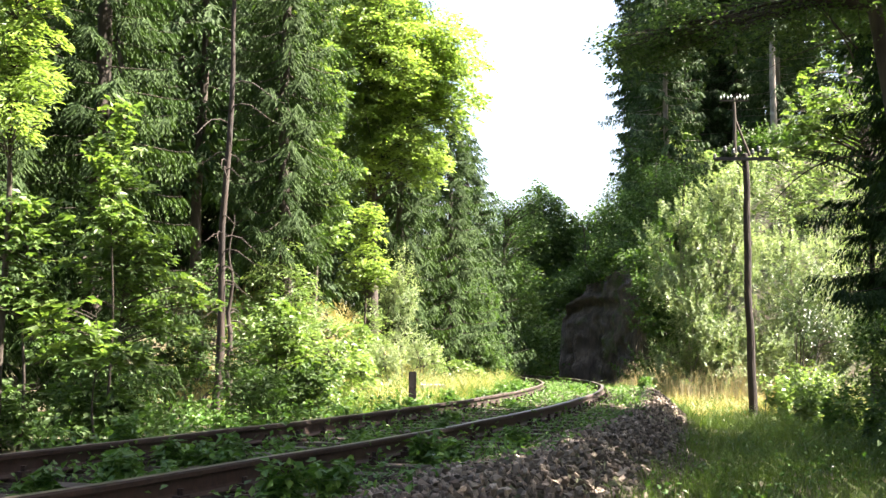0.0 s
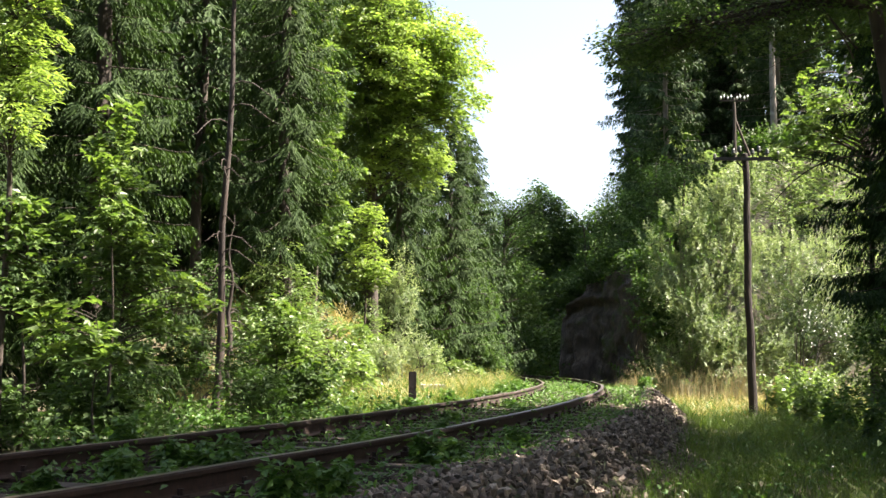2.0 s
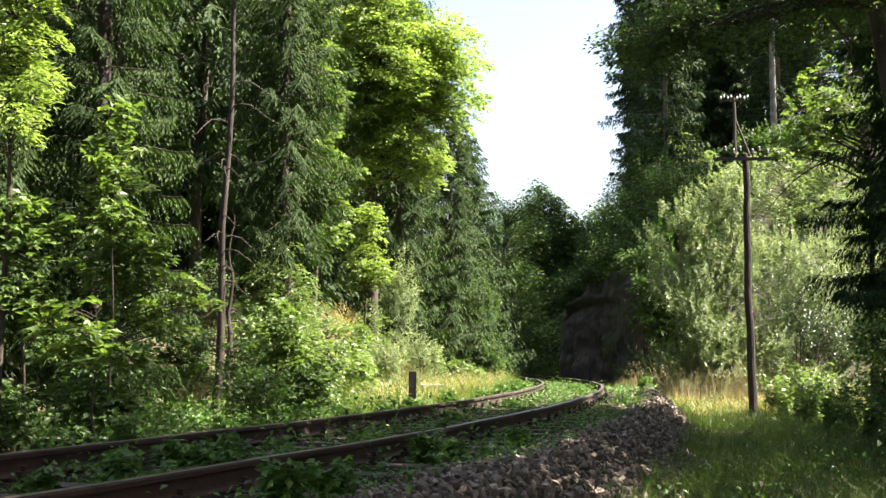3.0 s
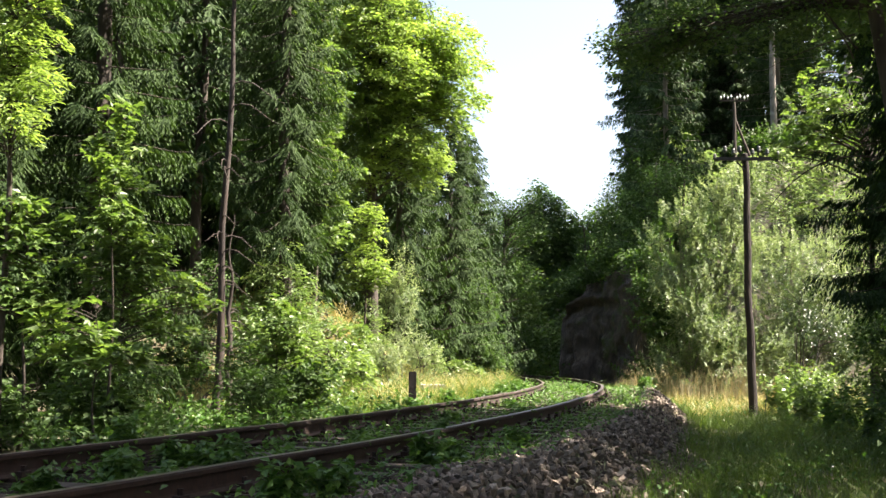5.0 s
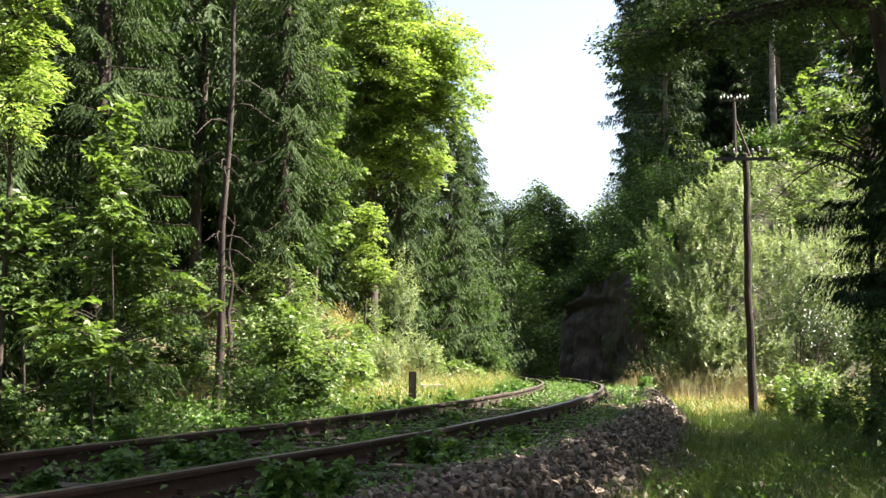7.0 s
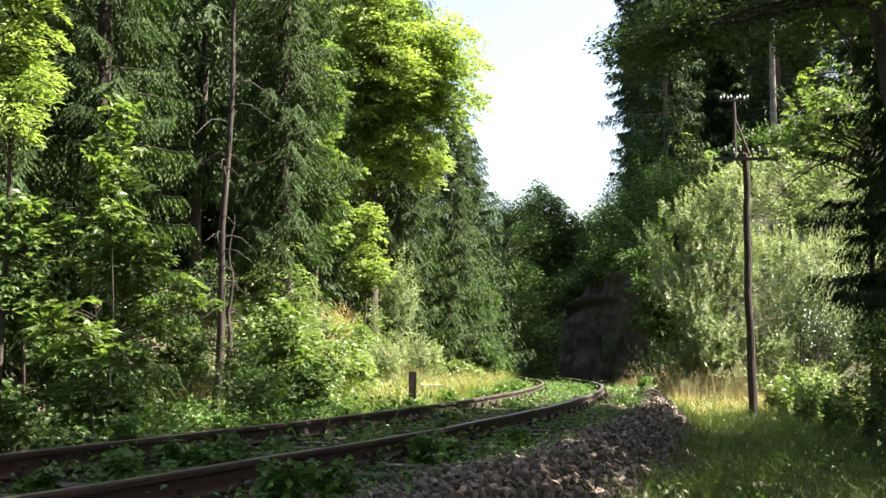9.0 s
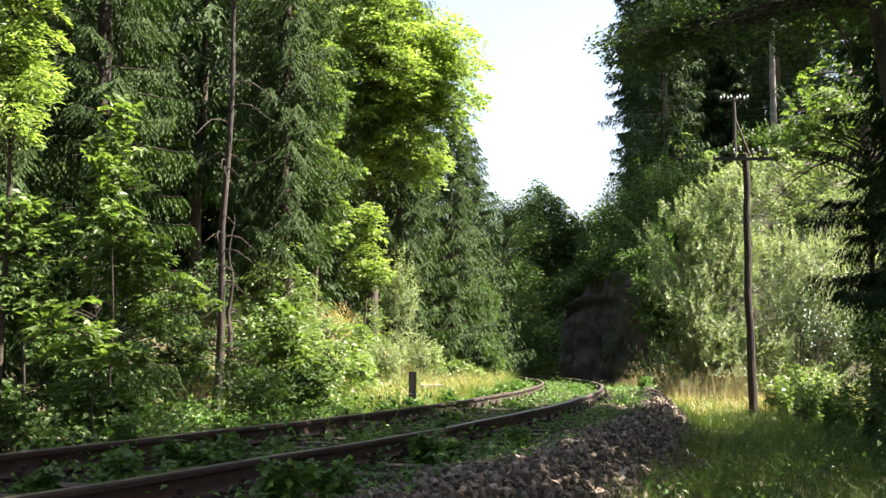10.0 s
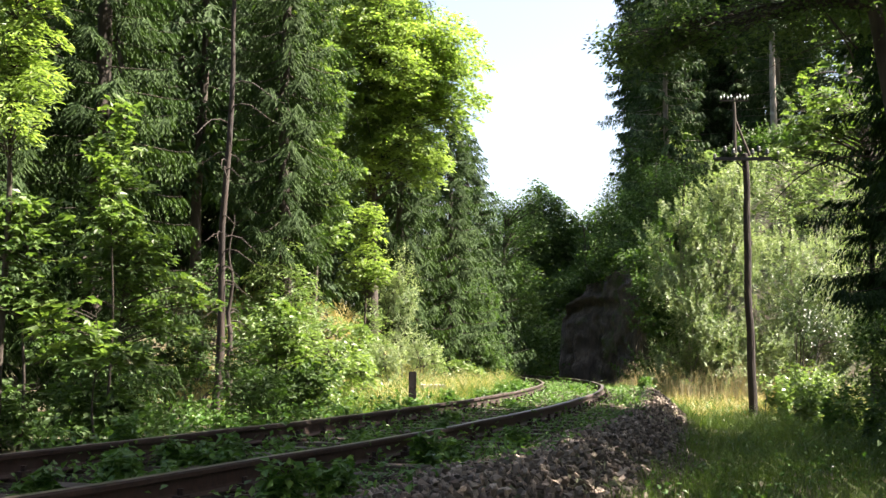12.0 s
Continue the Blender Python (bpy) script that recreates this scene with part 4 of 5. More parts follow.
slope_bushes()
broadleaf("dogwood_bush", 9.2, 29.6, [(9.2, 29.6, 1.9, 1.25, 0.9, 1.0), (9.9, 29.8, 1.4, 1.0, 0.8, 0.9)], 139, "dark glossy bush glinting in the sun", "bush", RIGHT, GLOSSY, BARK, 0.10, 26, 0.34, 0.3, 0.03, False, 0.42, 5, 0.42, 0.4, 0.22, limbs=40, shoot=0.55)
layered_tree("maple_tree", 8.4, 22.5, [(7.3, 22, 5.35, 0.85, 0.8, 0.55, 34), (6.75, 22, 4.75, 0.45, 0.5, 0.25, 10), (9.4, 24.6, 6.0, 1.9, 1.9, 1.4, 60)], 141, "maple with a bright leafy branch in the sun", group=EDGE, mat=MAPLE, size=0.13, count=22, spray=(0.6, 0.25), trunk_r=0.09, palmate=True)
spruce("spruce", 6.9, 16.5, 9.0, 2.05, 143, "small dark spruce in deep shade beside the path", needle=(0.095, 0.026), fine_to=6.0, bare=2.7, mat=NEEDLE_FAR, trunk_r=0.06, droop=0.4, step_f=0.06)


def near_tree():
    """The tree at the edge of the path: trunk, limbs and a wide crown over the track."""
    x, y = 4.95, 11.0
    z0 = gz(x, y)
    rng = np.random.default_rng(151)
    tree = thing("oak_tree", x, y, z0 - 0.1, "dark leaning tree with a wide shady crown above the path", "tree", EDGE)
    t = np.linspace(0, 1, 14)
    p = np.stack([-0.85 * t + 0.02 * np.sin(8 * t), 0.5 * t, 7 * t], 1)
    wood = [tube(p, 0.105 * (1 - 0.5 * t) * (1 + 0.5 * np.exp(-t * 20)), 12, 0.06, rng)]
    # crown lobes, mostly out of view, placed to cast shade on track and path
    lob = np.array([(3.8, 7.6, 6.1, 2.6, 2.6, 1.1), (1.8, 5.6, 6.0, 2.1, 2.4, 0.9), (6.0, 13.3, 6.3, 2.6, 2.8, 1.2), (8.0, 17.0, 6.4, 2.4, 2.6, 1.2), (2.8, 9.8, 6.7, 2.2, 1.9, 0.9)]) - np.array([x, y, z0 - 0.1, 0, 0, 0])
    pts = shell_points(rng, lob, 0.5, 0.2, 0.15)
    for q in pts[rng.permutation(len(pts))[:110]]:
        low = p[(p[:, 2] < 6.4) & (p[:, 2] > 5.0)]
        s = low[rng.integers(0, len(low))]
        u = np.linspace(0, 1, 8)[:, None]
        mid = (s + q) / 2 + np.array([0, 0, 0.5]) + rng.normal(0, 0.25, 3)
        wood.append(tube(s * (1 - u) ** 2 + 2 * mid * u * (1 - u) + q * u * u, np.linspace(0.035, 0.005, 8), 5))
    link("trunk", poly_mesh("trunk", *joined(wood), BARK, False), None, tree)
    v = leaf_clumps(rng, pts, 0.5, 28, 0.19, 0.35, slender=0.7)
    link("crown", poly_mesh("crown", v, quads_of(v), OAK), None, tree)
    # the hanging boughs that reach into the view
    boughs = []
    for k, (end, n) in enumerate((((2.3, 12.5, 4.05), 90), ((2.6, 11.5, 3.95), 80), ((3.2, 12.0, 4.1), 90), ((3.75, 11.2, 4.1), 60), ((2.2, 13.5, 4.4), 60), ((2.02, 12.4, 4.05), 220), ((2.3, 12.6, 4.15), 160))):
        s = np.array([np.interp(0.7, t, p[:, i]) for i in range(3)])
        e = np.array(end) - np.array([x, y, z0 - 0.1])
        u = np.linspace(0, 1, 9)[:, None]
        mid = (s + e) / 2 + np.array([0, 0, 0.35])
        c = s * (1 - u) ** 2 + 2 * mid * u * (1 - u) + e * u * u
        w = [tube(c, np.linspace(0.035, 0.006, 9), 6)]
        cl = []
        for j in range(n // 5):
            q = c[rng.integers(6 if n > 150 else 3, 9)] + rng.normal(0, (0.2, 0.4, 0.16), 3) * (0.6 if n > 150 else 1.0)
            b = c[rng.integers(2, 8)]
            w.append(tube(b * (1 - u) + q * u, np.linspace(0.008, 0.003, 9), 4))
            cl.append(q)
        bough = link("bough", poly_mesh("bough", *joined(w), BARK, False), None, tree)
        v = leaf_clumps(rng, np.array(cl), 0.16 if n > 150 else 0.26, 52, 0.05 if n > 150 else 0.06, 0.4, slender=0.6)
        link("foliage", poly_mesh("foliage", v, quads_of(v), OAK), None, bough, "dark green hanging leaves")
        boughs.append(bough)
    # bare twigs
    for (a, b, m) in (((4.14, 11.3, 3.7), (3.5, 11.2, 4.5), (3.8, 11.2, 4.0)), ((4.12, 11.3, 3.85), (3.3, 11.5, 3.55), (3.7, 11.4, 3.75)), ((4.3, 11.3, 2.6), (3.25, 11.6, 2.05), (3.7, 11.5, 2.75)), ((4.1, 11.3, 3.6), (3.7, 11.2, 4.1), (3.95, 11.2, 3.9))):
        o = np.array([x, y, z0 - 0.1])
        u = np.linspace(0, 1, 9)[:, None]
        a, b, m = np.array(a) - o, np.array(b) - o, np.array(m) - o
        link("dead_branch", poly_mesh("dead_branch", *tube(a * (1 - u) ** 2 + 2 * m * u * (1 - u) + b * u * u, np.linspace(0.011, 0.003, 9), 6), BARK, False), None, tree)
    return boughs


BOUGHS = near_tree()


def path_bushes():
    for k, (x, y, h, w) in enumerate([(6.5, 15.6, 1.5, 0.8), (5.6, 13.4, 0.9, 0.6), (7.7, 19.2, 2.4, 1.0), (7.2, 17.4, 1.9, 0.8), (8.8, 22.5, 2.6, 1.1), (4.9, 11.6, 0.7, 0.5)]):
        z = gz(x, y)
        broadleaf("path_bush", x, y, [(x, y, z + h * 0.45, w, w, h * 0.5), (x + 0.2, y + 0.2, z + h * 0.8, w * 0.7, w * 0.7, h * 0.35)], 180 + k, "dark leafy bush in the shade beside the path", "bush", "bushes beside the path",
                  SHADE_LEAF if k != 4 else SHRUB, BARK, 0.085, 26, 0.3, 0.26, 0.02, stems=4, limbs=24, gap=0.15)


path_bushes()
# added tree, mostly beyond the right edge, that keeps sun off the grass
broadleaf("added_shade_tree", 9.3, 21.0, [(9.2, 20.4, 3.4, 1.4, 1.5, 1.7), (9.7, 23.0, 3.8, 1.3, 1.4, 1.4), (9.2, 18.4, 3.0, 1.3, 1.4, 1.7), (9.3, 19.4, 5.4, 1.5, 1.6, 1.3), (9.6, 22.4, 5.6, 1.3, 1.5, 1.2)], 187, "dark dense tree added mostly out of view to shade the path grass", group=EDGE, mat=SHADE_LEAF, size=0.12, count=30, spacing=0.45, clump=0.42, trunk_r=0.05, stems=3, gap=0.12)


# ---- rock face of the cutting ----
def build_rock():
    n, m = 70, 60
    u = np.linspace(0, 1, n)
    w = np.linspace(0, 1, m)
    U, W = np.meshgrid(u, w)
    x0, y0, x1, y1 = 5.0, 50.0, 7.7, 44.0
    top = 3.2 + 2.0 * U + 0.25 * np.sin(7 * U)
    X = x0 + (x1 - x0) * U + 0.5 * W * 0.6
    Y = y0 + (y1 - y0) * U + 0.9 * W
    Z = -0.6 + (top + 0.6) * W
    nx, ny = -0.9, -0.43
    dent = 0.16 * np.sin(9 * U + 0.6 * W) + 0.13 * np.sin(23 * U + 1.2 * W + 1) + 0.07 * np.sin(47 * U + 3 * W)
    ledge = 0.42 * np.exp(-((W - 0.82 - 0.03 * np.sin(6 * U)) / 0.04) ** 2) - 0.25 * np.exp(-((W - 0.74 - 0.03 * np.sin(6 * U)) / 0.05) ** 2)
    crag = np.array([noise.fractal(Vector((u * 7, w * 5, 0.3)), 0.9, 2.1, 5) for u, w in zip(U.ravel(), W.ravel())]).reshape(U.shape)
    D = (0.9 * dent + ledge * (0.7 + 0.4 * np.sin(5 * U + 1)) + 0.3 * crag) * smooth((U + 0.04) / 0.2)
    Z = Z + 0.14 * crag * W
    X, Y = X + nx * D, Y + ny * D
    X, Y = X + 0.55 * np.maximum(W - 0.75, 0) * 4 * (0.6 + 0.4 * np.sin(8 * U)), Y
    front = np.stack([X.ravel(), Y.ravel(), Z.ravel()], 1)
    back = np.stack([(X + 1.6 + 0 * D).ravel(), (Y + 1.0).ravel(), Z.ravel() - 0.1], 1)
    i = (np.arange(m - 1)[:, None] * n + np.arange(n - 1)[None]).ravel()
    f1 = np.stack([i, i + 1, i + n + 1, i + n], 1)
    k = len(front)
    f2 = f1[:, ::-1] + k
    t = (m - 1) * n + np.arange(n - 1)
    f3 = np.stack([t, t + 1, t + 1 + k, t + k], 1)
    ob = link("rock_face", poly_mesh("rock_face", np.concatenate([front, back]), np.concatenate([f1, f2, f3]), ROCK, False), None)
    tagged(ob, "brown weathered rock face with an overhanging ledge", "rock face", kind="structure")


build_rock()


# ---- telegraph poles ----
def insulator_bm(s=1.0):
    return lathe_bm([(0.012 * s, -0.10 * s), (0.012 * s, 0.0), (0.045 * s, 0.0), (0.048 * s, 0.03 * s), (0.036 * s, 0.045 * s), (0.04 * s, 0.075 * s), (0.03 * s, 0.11 * s), (0.012 * s, 0.13 * s)], 10)


def telegraph_pole(x, y, height, glaze, label, wood, strut=False, heading=0.0):
    z0 = gz(x, y)
    pole = thing("telegraph_pole", x, y, z0 - 0.15, label, "telegraph pole", "telegraph poles beside the line")
    pole.rotation_euler = (0, 0, heading)
    rng = np.random.default_rng(int(x * 10))
    t = np.linspace(0, 1, 20)
    h = height + 0.15
    p = np.stack([-0.05 * t + 0.018 * np.sin(9 * t) + 0.012 * np.sin(23 * t), 0.01 * np.sin(7 * t), h * t], 1)
    v, f = tube(p, 0.105 - 0.03 * t, 12, 0.05, rng)
    v = np.concatenate([v, [p[-1] + np.array([0, 0, 0.03])]])
    cap = np.array([[19 * 12 + i, 19 * 12 + (i + 1) % 12, 240, 240] for i in range(12)])
    me = bpy.data.meshes.new("shaft")
    me.from_pydata(v.tolist(), [], [list(q) for q in f] + [list(q[:3]) for q in cap])
    me.materials.append(wood)
    link("shaft", me, None, pole)
    bm = box_bm(1.46, 0.07, 0.078, 0.008)
    arm = part("crossarm", bm, IRON if not strut else wood, pole)
    arm.location = (-0.05, -0.12, h - 0.14)
    for k, dx in enumerate((-0.66, -0.50, -0.30, -0.15, 0.15, 0.30, 0.50, 0.66)):
        low = k in (0, 7) and not strut
        ins = part("insulator", insulator_bm(1.0 if strut else 1.1), glaze, pole, "")
        ins.location = (-0.05 + dx * (1.13 if low else 1.0), -0.12, h - 0.03 + (0.06 if k % 2 else 0.0) - (0.12 if low else 0))
        if low:
            u = np.linspace(0, math.pi, 9)
            sg = -1 if dx < 0 else 1
            hook = np.stack([dx * 1.13 - sg * 0.05 + sg * 0.05 * np.cos(u), 0 * u, -0.10 - 0.07 * np.sin(u)], 1)
            link("hook", poly_mesh("hook", *tube(hook, np.full(9, 0.012), 6), IRON, False), None, pole).location = (-0.05, -0.12, h - 0.03)
    u = np.linspace(0, 1, 4)[:, None]
    a, b = np.array([-0.30, -0.12, h - 0.19]), np.array([-0.06, -0.10, h - 0.42])
    link("brace", poly_mesh("brace", *tube(a * (1 - u) + b * u, np.full(4, 0.014), 6), IRON, False), None, pole)
    if strut:
        a, b = np.array([0.0, 0.05, h - 1.0]), np.array([1.6, 0.4, h - 5.0])
        link("strut", poly_mesh("strut", *tube(a * (1 - u) + b * u, np.linspace(0.06, 0.09, 4), 8), wood, False), None, pole)
    return pole


telegraph_pole(7.22, 27.1, 6.2, BROWN_GLAZE, "dark tarred wooden telegraph pole with a crossarm and dark insulators", POLE_WOOD)
P2Z = gz(14.5, 56.5)
telegraph_pole(14.5, 56.5, 13.7 - P2Z, WHITE_GLAZE, "grey wooden telegraph pole with white insulators and a strut", BARK, True)


def marker_post():
    x, y = -0.49, 19.0
    z = gz(x, y)
    post = thing("marker_post", x, y, z - 0.1, "short dark square wooden marker post beside the track", "marker post")
    post.rotation_euler = (0, 0, 0.06)
    part("shaft", box_bm(0.125, 0.125, 0.41 - z + 0.1, 0.008, (0, 0, (0.41 - z + 0.1) / 2)), POLE_WOOD, post)
    slab = thing("concrete_slab", -0.2, 24.0, gz(-0.2, 24.0), "weathered flat concrete slab in the grass", "concrete slab")
    part("lid", box_bm(0.56, 0.6, 0.09, 0.02, (0, 0, 0.40)), CONCRETE, slab)
    part("base", box_bm(0.5, 0.5, 0.46, 0.02, (0, 0, 0.13)), CONCRETE, slab)


marker_post()


def dead_stalk():
    x, y = 6.62, 23.9
    z = gz(x, y)
    ob = thing("dead_stalk", x, y, z - 0.03, "thin dark dead stalk standing in the grass", "stalk")
    u = np.linspace(0, 1, 6)
    link("stem", poly_mesh("stem", *tube(np.stack([0.07 * u ** 2, 0 * u, 0.78 * u], 1), np.linspace(0.014, 0.005, 6), 6), BARK, False), None, ob)


dead_stalk()


# ---- grass and weeds ----
def scatter(rng, n, s0, s1, d0, d1):
    s, d = rng.uniform(s0, s1, n), rng.uniform(d0, d1, n)
    x, y, a = track_at(s)
    px, py = x + d * np.cos(a), y - d * np.sin(a)
    return px, py, ground_z(px, py)


def grass(name, label, rng, n, area, length, width, mat, tilt=(0, 0), bend=0.6, keep=None):
    px, py, pz = scatter(rng, n, *area)
    if keep is not None:
        k = keep(px, py)
        px, py, pz = px[k], py[k], pz[k]
    m = len(px)
    lean = rng.normal(0, 1, (m, 3)) * np.array([1, 1, 0]) + np.array([tilt[0], tilt[1], 0])
    L = rng.uniform(*length, m) * (0.75 + 0.3 * np.sin(px * 2.3) * np.sin(py * 1.7) + 0.25 * np.sin(px * 5.1 + py * 3.7))
    v, f = blades(np.stack([px, py, pz - 0.02], 1), lean, L, rng.uniform(*width, m), rng, bend)
    ob = link(name, poly_mesh(name, v, f, mat), None)
    return tagged(ob, label, "grass", kind="stuff")


def foot(px, py):
    """Keeps the trodden spot before the telegraph pole bare."""
    return np.hypot((px - 7.05) / 0.8, (py - 26.0) / 1.6) > 1


def all_grass():
    rng = np.random.default_rng(9)
    grass("grass", "shaded long green grass beside the ballast", rng, 42000, (2, 25, 2.45, 7.0), (0.10, 0.46), (0.004, 0.009), GRASS, bend=1.0, keep=foot)
    grass("grass", "sunlit pale grass along the path", rng, 18000, (18, 44, 2.5, 7.5), (0.15, 0.42), (0.010, 0.02), GRASS, keep=foot)
    grass("dry_grass", "sunlit dry yellow grass along the path", rng, 22000, (19.5, 40, 2.7, 7.0), (0.2, 0.5), (0.013, 0.022), DRY, keep=foot)
    grass("tall_grass", "tall straw-coloured grass stalks", rng, 3200, (26, 38, 2.9, 6.8), (0.9, 1.35), (0.010, 0.016), STRAW, bend=0.25)
    grass("grass", "sunlit yellow-green grass on the bank", rng, 30000, (12, 40, -5.0, -1.5), (0.25, 0.7), (0.007, 0.014), GRASS)
    grass("dry_grass", "sunlit dry grass on the bank", rng, 15000, (13, 38, -5.0, -1.7), (0.3, 0.75), (0.007, 0.013), DRY)
    grass("dry_grass", "bleached dry grass on the steep bank", rng, 9000, (15, 30, -8.5, -4.0), (0.3, 0.7), (0.012, 0.022), DRY)
    grass("grass", "thin grass between the rails", rng, 9000, (0, 36, -1.6, 1.5), (0.06, 0.2), (0.005, 0.010), GRASS)


all_grass()


def ground_cover():
    """Low creeping leaves on the track bed and under the trees."""
    rng = np.random.default_rng(17)
    for name, label, n, area, h, size, count in (
            ("ground_cover", "low green weeds covering the track bed", 760, (-1, 34, -1.5, 0.62), (0.03, 0.13), 0.06, 20),
            ("ground_cover", "low green weeds beside the rail", 420, (-1, 30, 0.95, 1.75), (0.02, 0.09), 0.055, 20),
            ("ground_cover", "leafy weeds at the forest edge", 380, (0, 13, -5.5, -1.5), (0.05, 0.32), 0.075, 18),
            ("ground_cover", "leafy herbs in the shade beside the path", 520, (2, 30, 2.7, 9.0), (0.05, 0.32), 0.055, 18)):
        px, py, pz = scatter(rng, n, *area)
        c = np.stack([px, py, pz + rng.uniform(*h, n)], 1)
        v = leaf_clumps(rng, c, rng.uniform(0.10, 0.28, n), count, size, 0.35, slender=0.6)
        tagged(link(name, poly_mesh(name, v, quads_of(v), WEED), None), label, "weeds", kind="stuff")


ground_cover()


def weed_plant(x, y, h, seed, label, stems=5, size=0.085, mat=WEED, name="weed_plant"):
    """A nettle-like plant: upright stems with paired leaves."""
    rng = np.random.default_rng(seed)
    z = gz(x, y)
    plant = thing(name, x, y, z - 0.02, label, "plant", "weeds along the track")
    lv = []
    for k in range(stems):
        a = rng.uniform(0, 6.28)
        u = np.linspace(0, 1, 8)
        hh = h * rng.uniform(0.6, 1.05)
        lean = rng.uniform(0.1, 0.45) * hh
        p = np.stack([rng.normal(0, 0.04) + np.cos(a) * lean * u ** 1.5, rng.normal(0, 0.04) + np.sin(a) * lean * u ** 1.5, hh * u], 1)
        link("stem", poly_mesh("stem", *tube(p, np.linspace(0.006, 0.002, 8), 5), WEED, False), None, plant)
        for q in np.arange(0.2, 1.01, 0.085):
            b = np.array([[np.interp(q + rng.uniform(-0.04, 0.04), u, p[:, i]) for i in range(3)] for _ in range(3)])
            ang = rng.uniform(0, 6.28) + np.array([0, 2.1, 4.2])
            ax = np.stack([np.cos(ang), np.sin(ang), rng.uniform(-0.75, 0.35, 3)], 1)
            L = size * (1.25 - 0.55 * q) * rng.uniform(0.8, 1.2, 3)
            lv.append(kites(b, ax, np.tile([0, 0, 1.0], (3, 1)) + rng.normal(0, 0.45, (3, 3)), L, L * 0.6, 0.15))
    v = np.concatenate(lv)
    link("leaves", poly_mesh("leaves", v, quads_of(v), mat), None, plant)
    return plant


def track_weeds():
    out = []
    rng = random.Random(12)
    spots = [(0.0, 1.15, 0.17), (0.5, 1.22, 0.25), (2.3, 1.15, 0.30), (2.7, 1.22, 0.24), (0.9, -0.5, 0.28), (1.4, -0.42, 0.28), (1.9, -0.5, 0.26), (4.6, 1.25, 0.2), (-0.2, 1.25, 0.3), (0.4, -0.2, 0.26), (1.2, 0.1, 0.24), (2.0, -0.3, 0.25), (3.1, 0.2, 0.2), (0.2, 0.3, 0.22), (4.4, -0.2, 0.2), (6.0, 0.1, 0.2), (8.0, -0.3, 0.22),
             (-0.6, 0.0, 0.24), (10.5, 0.2, 0.2), (12.5, -0.4, 0.22), (14.5, 0.1, 0.2), (17, -1.2, 0.35), (18.5, -1.3, 0.4), (20, -1.2, 0.42), (21.5, -1.3, 0.4), (15.5, -1.3, 0.32), (22.5, 0.2, 0.28), (24, 0.0, 0.3),
             (22, 1.7, 0.3), (24, 1.9, 0.35), (25.5, 2.1, 0.35), (7, -1.35, 0.3), (4.2, -1.5, 0.35), (9, -1.5, 0.3), (11, -1.6, 0.3), (13, -1.5, 0.35), (2.5, -1.6, 0.4)]
    for k, (s, d, h) in enumerate(spots):
        p = along(s, d)
        out.append(weed_plant(p[0], p[1], h * rng.uniform(0.9, 1.15), 200 + k, "green leafy weed growing beside the rusty rail", 9, 0.095))
    for k, (x, y, h) in enumerate([(6.8, 22, 0.9), (7.4, 23.5, 1.1), (8.0, 25, 1.2), (7.3, 21, 0.8), (8.4, 26, 1.2), (7.9, 27.6, 1.1), (8.6, 29, 1.3), (9.2, 28, 1.3), (6.9, 18.6, 0.8), (6.6, 19.8, 0.8), (7.1, 22.6, 1.0), (7.7, 24.2, 1.2), (7.9, 23.0, 1.0), (7.5, 25.6, 1.1), (8.3, 27.2, 1.3)]):
        weed_plant(x, y, h, 260 + k, "tall leafy herb growing in the grass", 9, 0.15, SHRUB if y > 20 else WEED, "herb")
    return out


WEEDS = track_weeds()


# ---- ballast ----
def stone_mesh(seed, size=0.037):
    rng = np.random.default_rng(seed)
    bm = bmesh.new()
    sc = rng.uniform(0.55, 1.35, 3) * size
    for q in unit(rng.normal(0, 1, (11, 3))) * rng.uniform(0.8, 1.25, (11, 1)):
        bm.verts.new(q * sc)
    hull = bmesh.ops.convex_hull(bm, input=bm.verts[:])
    bmesh.ops.delete(bm, geom=hull["geom_interior"], context="VERTS")
    bmesh.ops.triangulate(bm, faces=bm.faces[:])
    me = bpy.data.meshes.new("stone")
    bm.to_mesh(me)
    bm.free()
    me.materials.append(STONE)
    return me


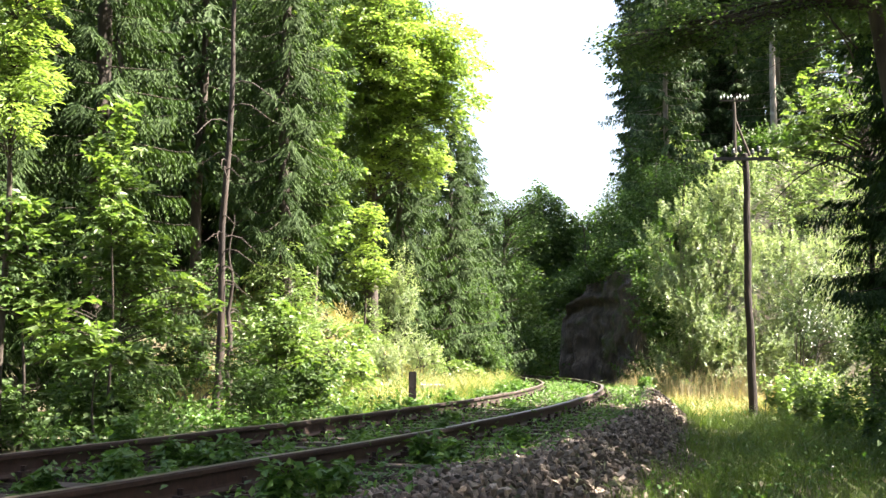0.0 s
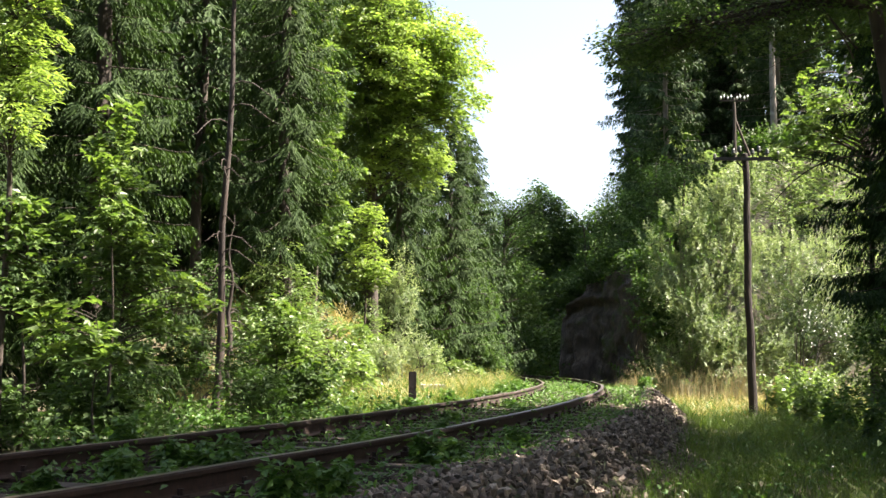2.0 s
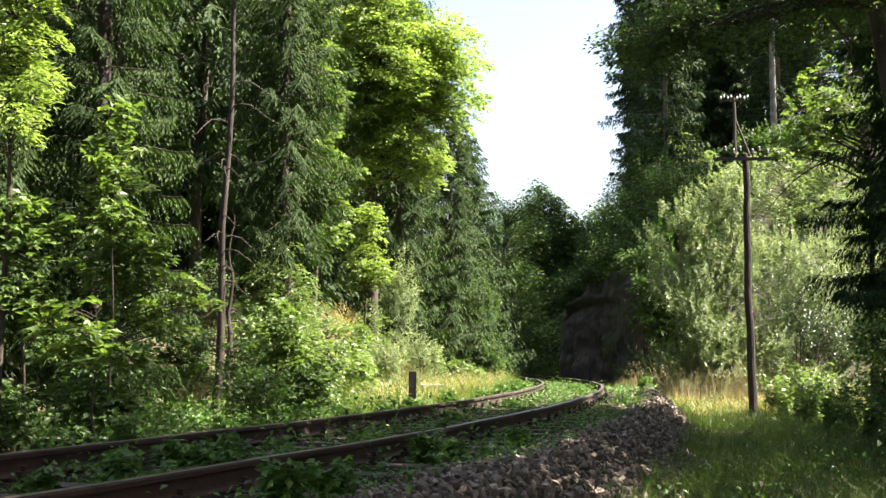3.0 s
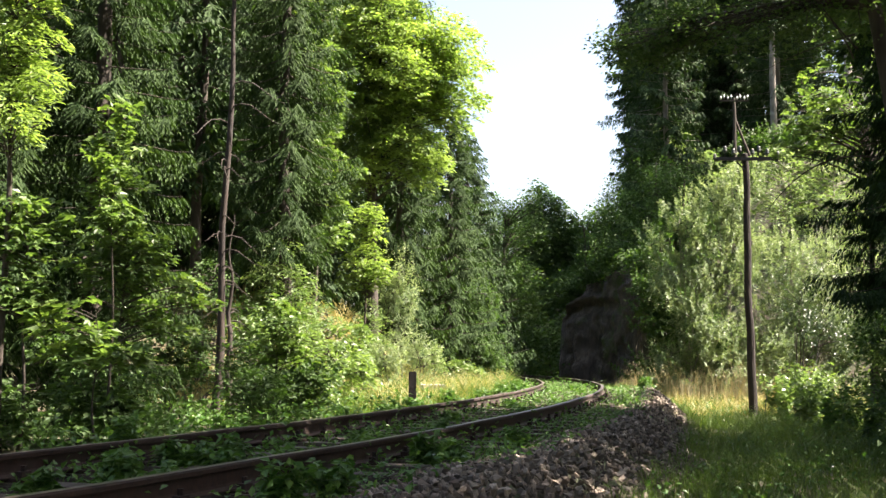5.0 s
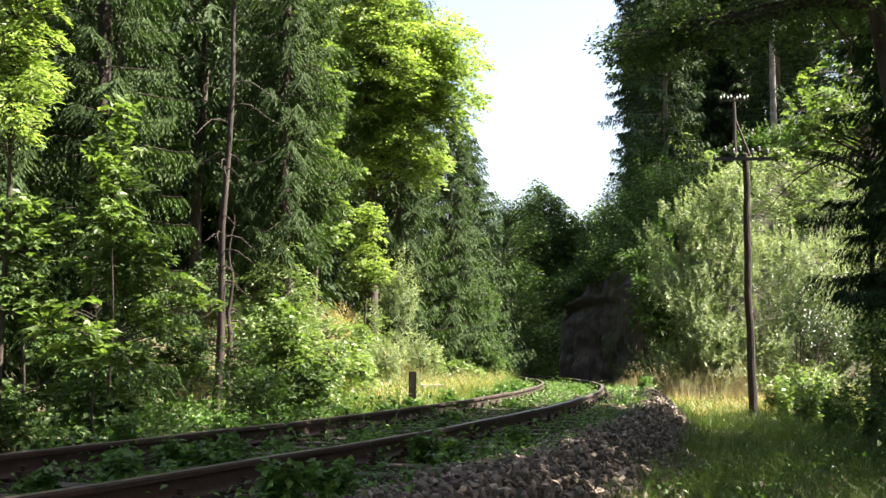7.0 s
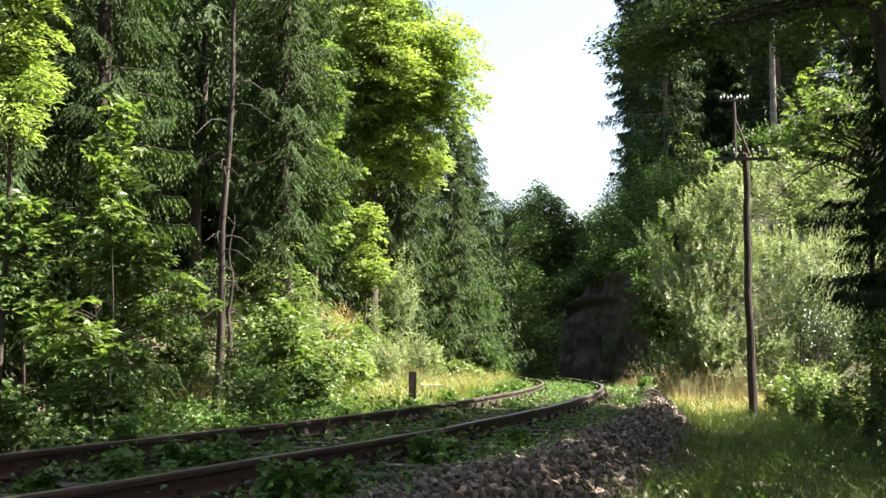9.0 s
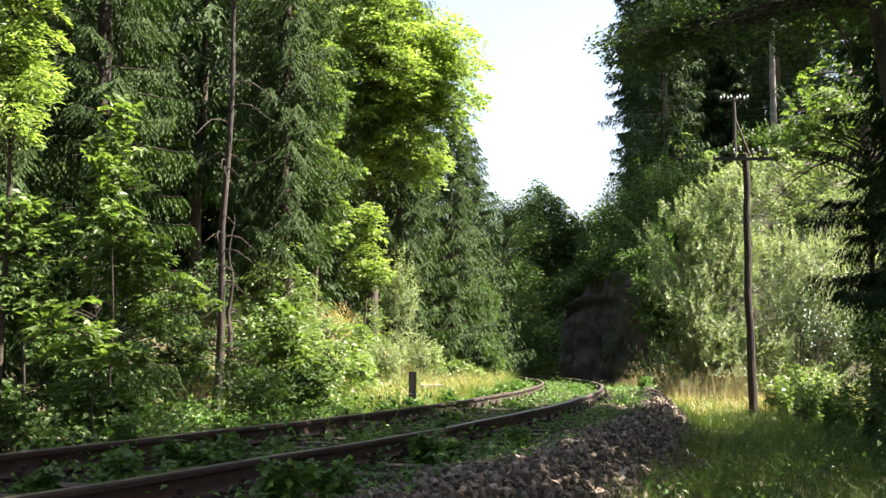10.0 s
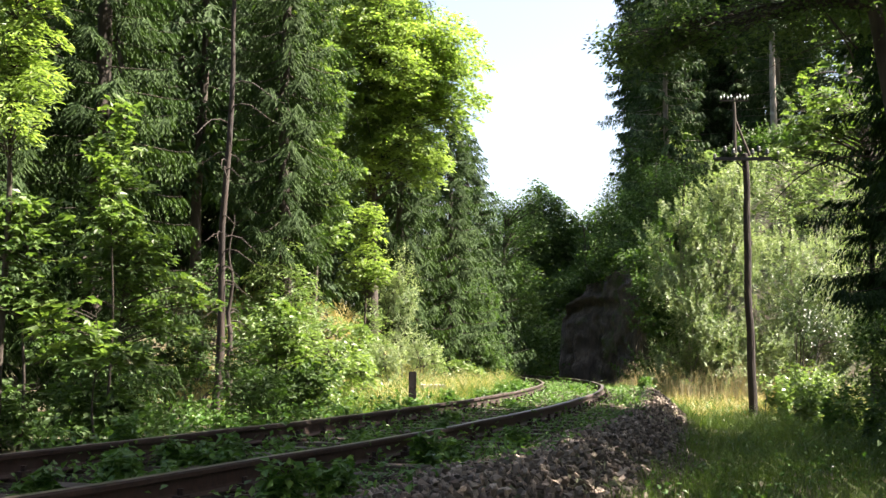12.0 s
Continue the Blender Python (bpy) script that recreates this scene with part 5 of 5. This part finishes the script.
def ballast():
    rng = np.random.default_rng(23)
    meshes = [stone_mesh(k) for k in range(10)]
    geo = []
    for me in meshes:
        v = np.array([q.co[:] for q in me.vertices])
        f = np.array([list(q.vertices) for q in me.polygons])
        geo.append((v, f))
    bank = thing("ballast_bank", 0, 0, 0, "grey-brown crushed stone ballast heaped beside the rail", "ballast")
    tagged(bank, kind="structure")
    n = 12500
    s = np.where(rng.random(n) < 0.4, rng.uniform(-1, 9, n), rng.uniform(-1, 27, n))
    d = rng.uniform(1.3, 2.8, n)
    d = np.where(rng.random(n) < 0.12, rng.uniform(-1.2, 1.5, n), d)
    x, y, a = track_at(s)
    px, py = x + d * np.cos(a), y - d * np.sin(a)
    pz = ground_z(px, py)
    pieces = []
    made = 0
    for k in range(n):
        sc = rng.uniform(0.45, 1.1) * (1.0 if s[k] > 3 else 0.9)
        e = Euler(rng.uniform(0, 6.28, 3))
        z = pz[k] + rng.uniform(-0.005, 0.05) * (1 if 1.45 < d[k] < 2.6 else 0.3)
        m = Matrix.LocRotScale((px[k], py[k], z), e, (sc, sc, sc))
        g = k % 10
        if made < 300 and 3.0 < s[k] < 6.5 and 1.5 < d[k] < 2.6:
            ob = link("stone", meshes[g], None, bank)
            ob.matrix_basis = m
            made += 1
        else:
            v, f = geo[g]
            r = np.array(m.to_3x3())
            pieces.append((v @ r.T + np.array([px[k], py[k], z]), f))
    ob = link("stones", poly_mesh("stones", *joined(pieces), STONE), None, bank)
    tagged(ob, kind="stuff")


ballast()


def motions():
    """A faint breeze: weeds by the rail and the hanging boughs stir."""
    for k, ob in enumerate(WEEDS[:6]):
        x, y, z = ob.location
        walk(ob, [(t, pose(x, y, z, 1.2 * math.sin(1.3 * t + k), 1.0 * math.sin(0.9 * t + 2 * k), 0)) for t in np.arange(0, 12.01, 0.75)])
    for k, ob in enumerate(BOUGHS):
        walk(ob, [(t, pose(0, 0, 0.004 * math.sin(0.8 * t + k), 0.04 * math.sin(0.9 * t + k), 0.05 * math.sin(0.7 * t + 2 * k), 0)) for t in np.arange(0, 12.01, 1.0)])


motions()
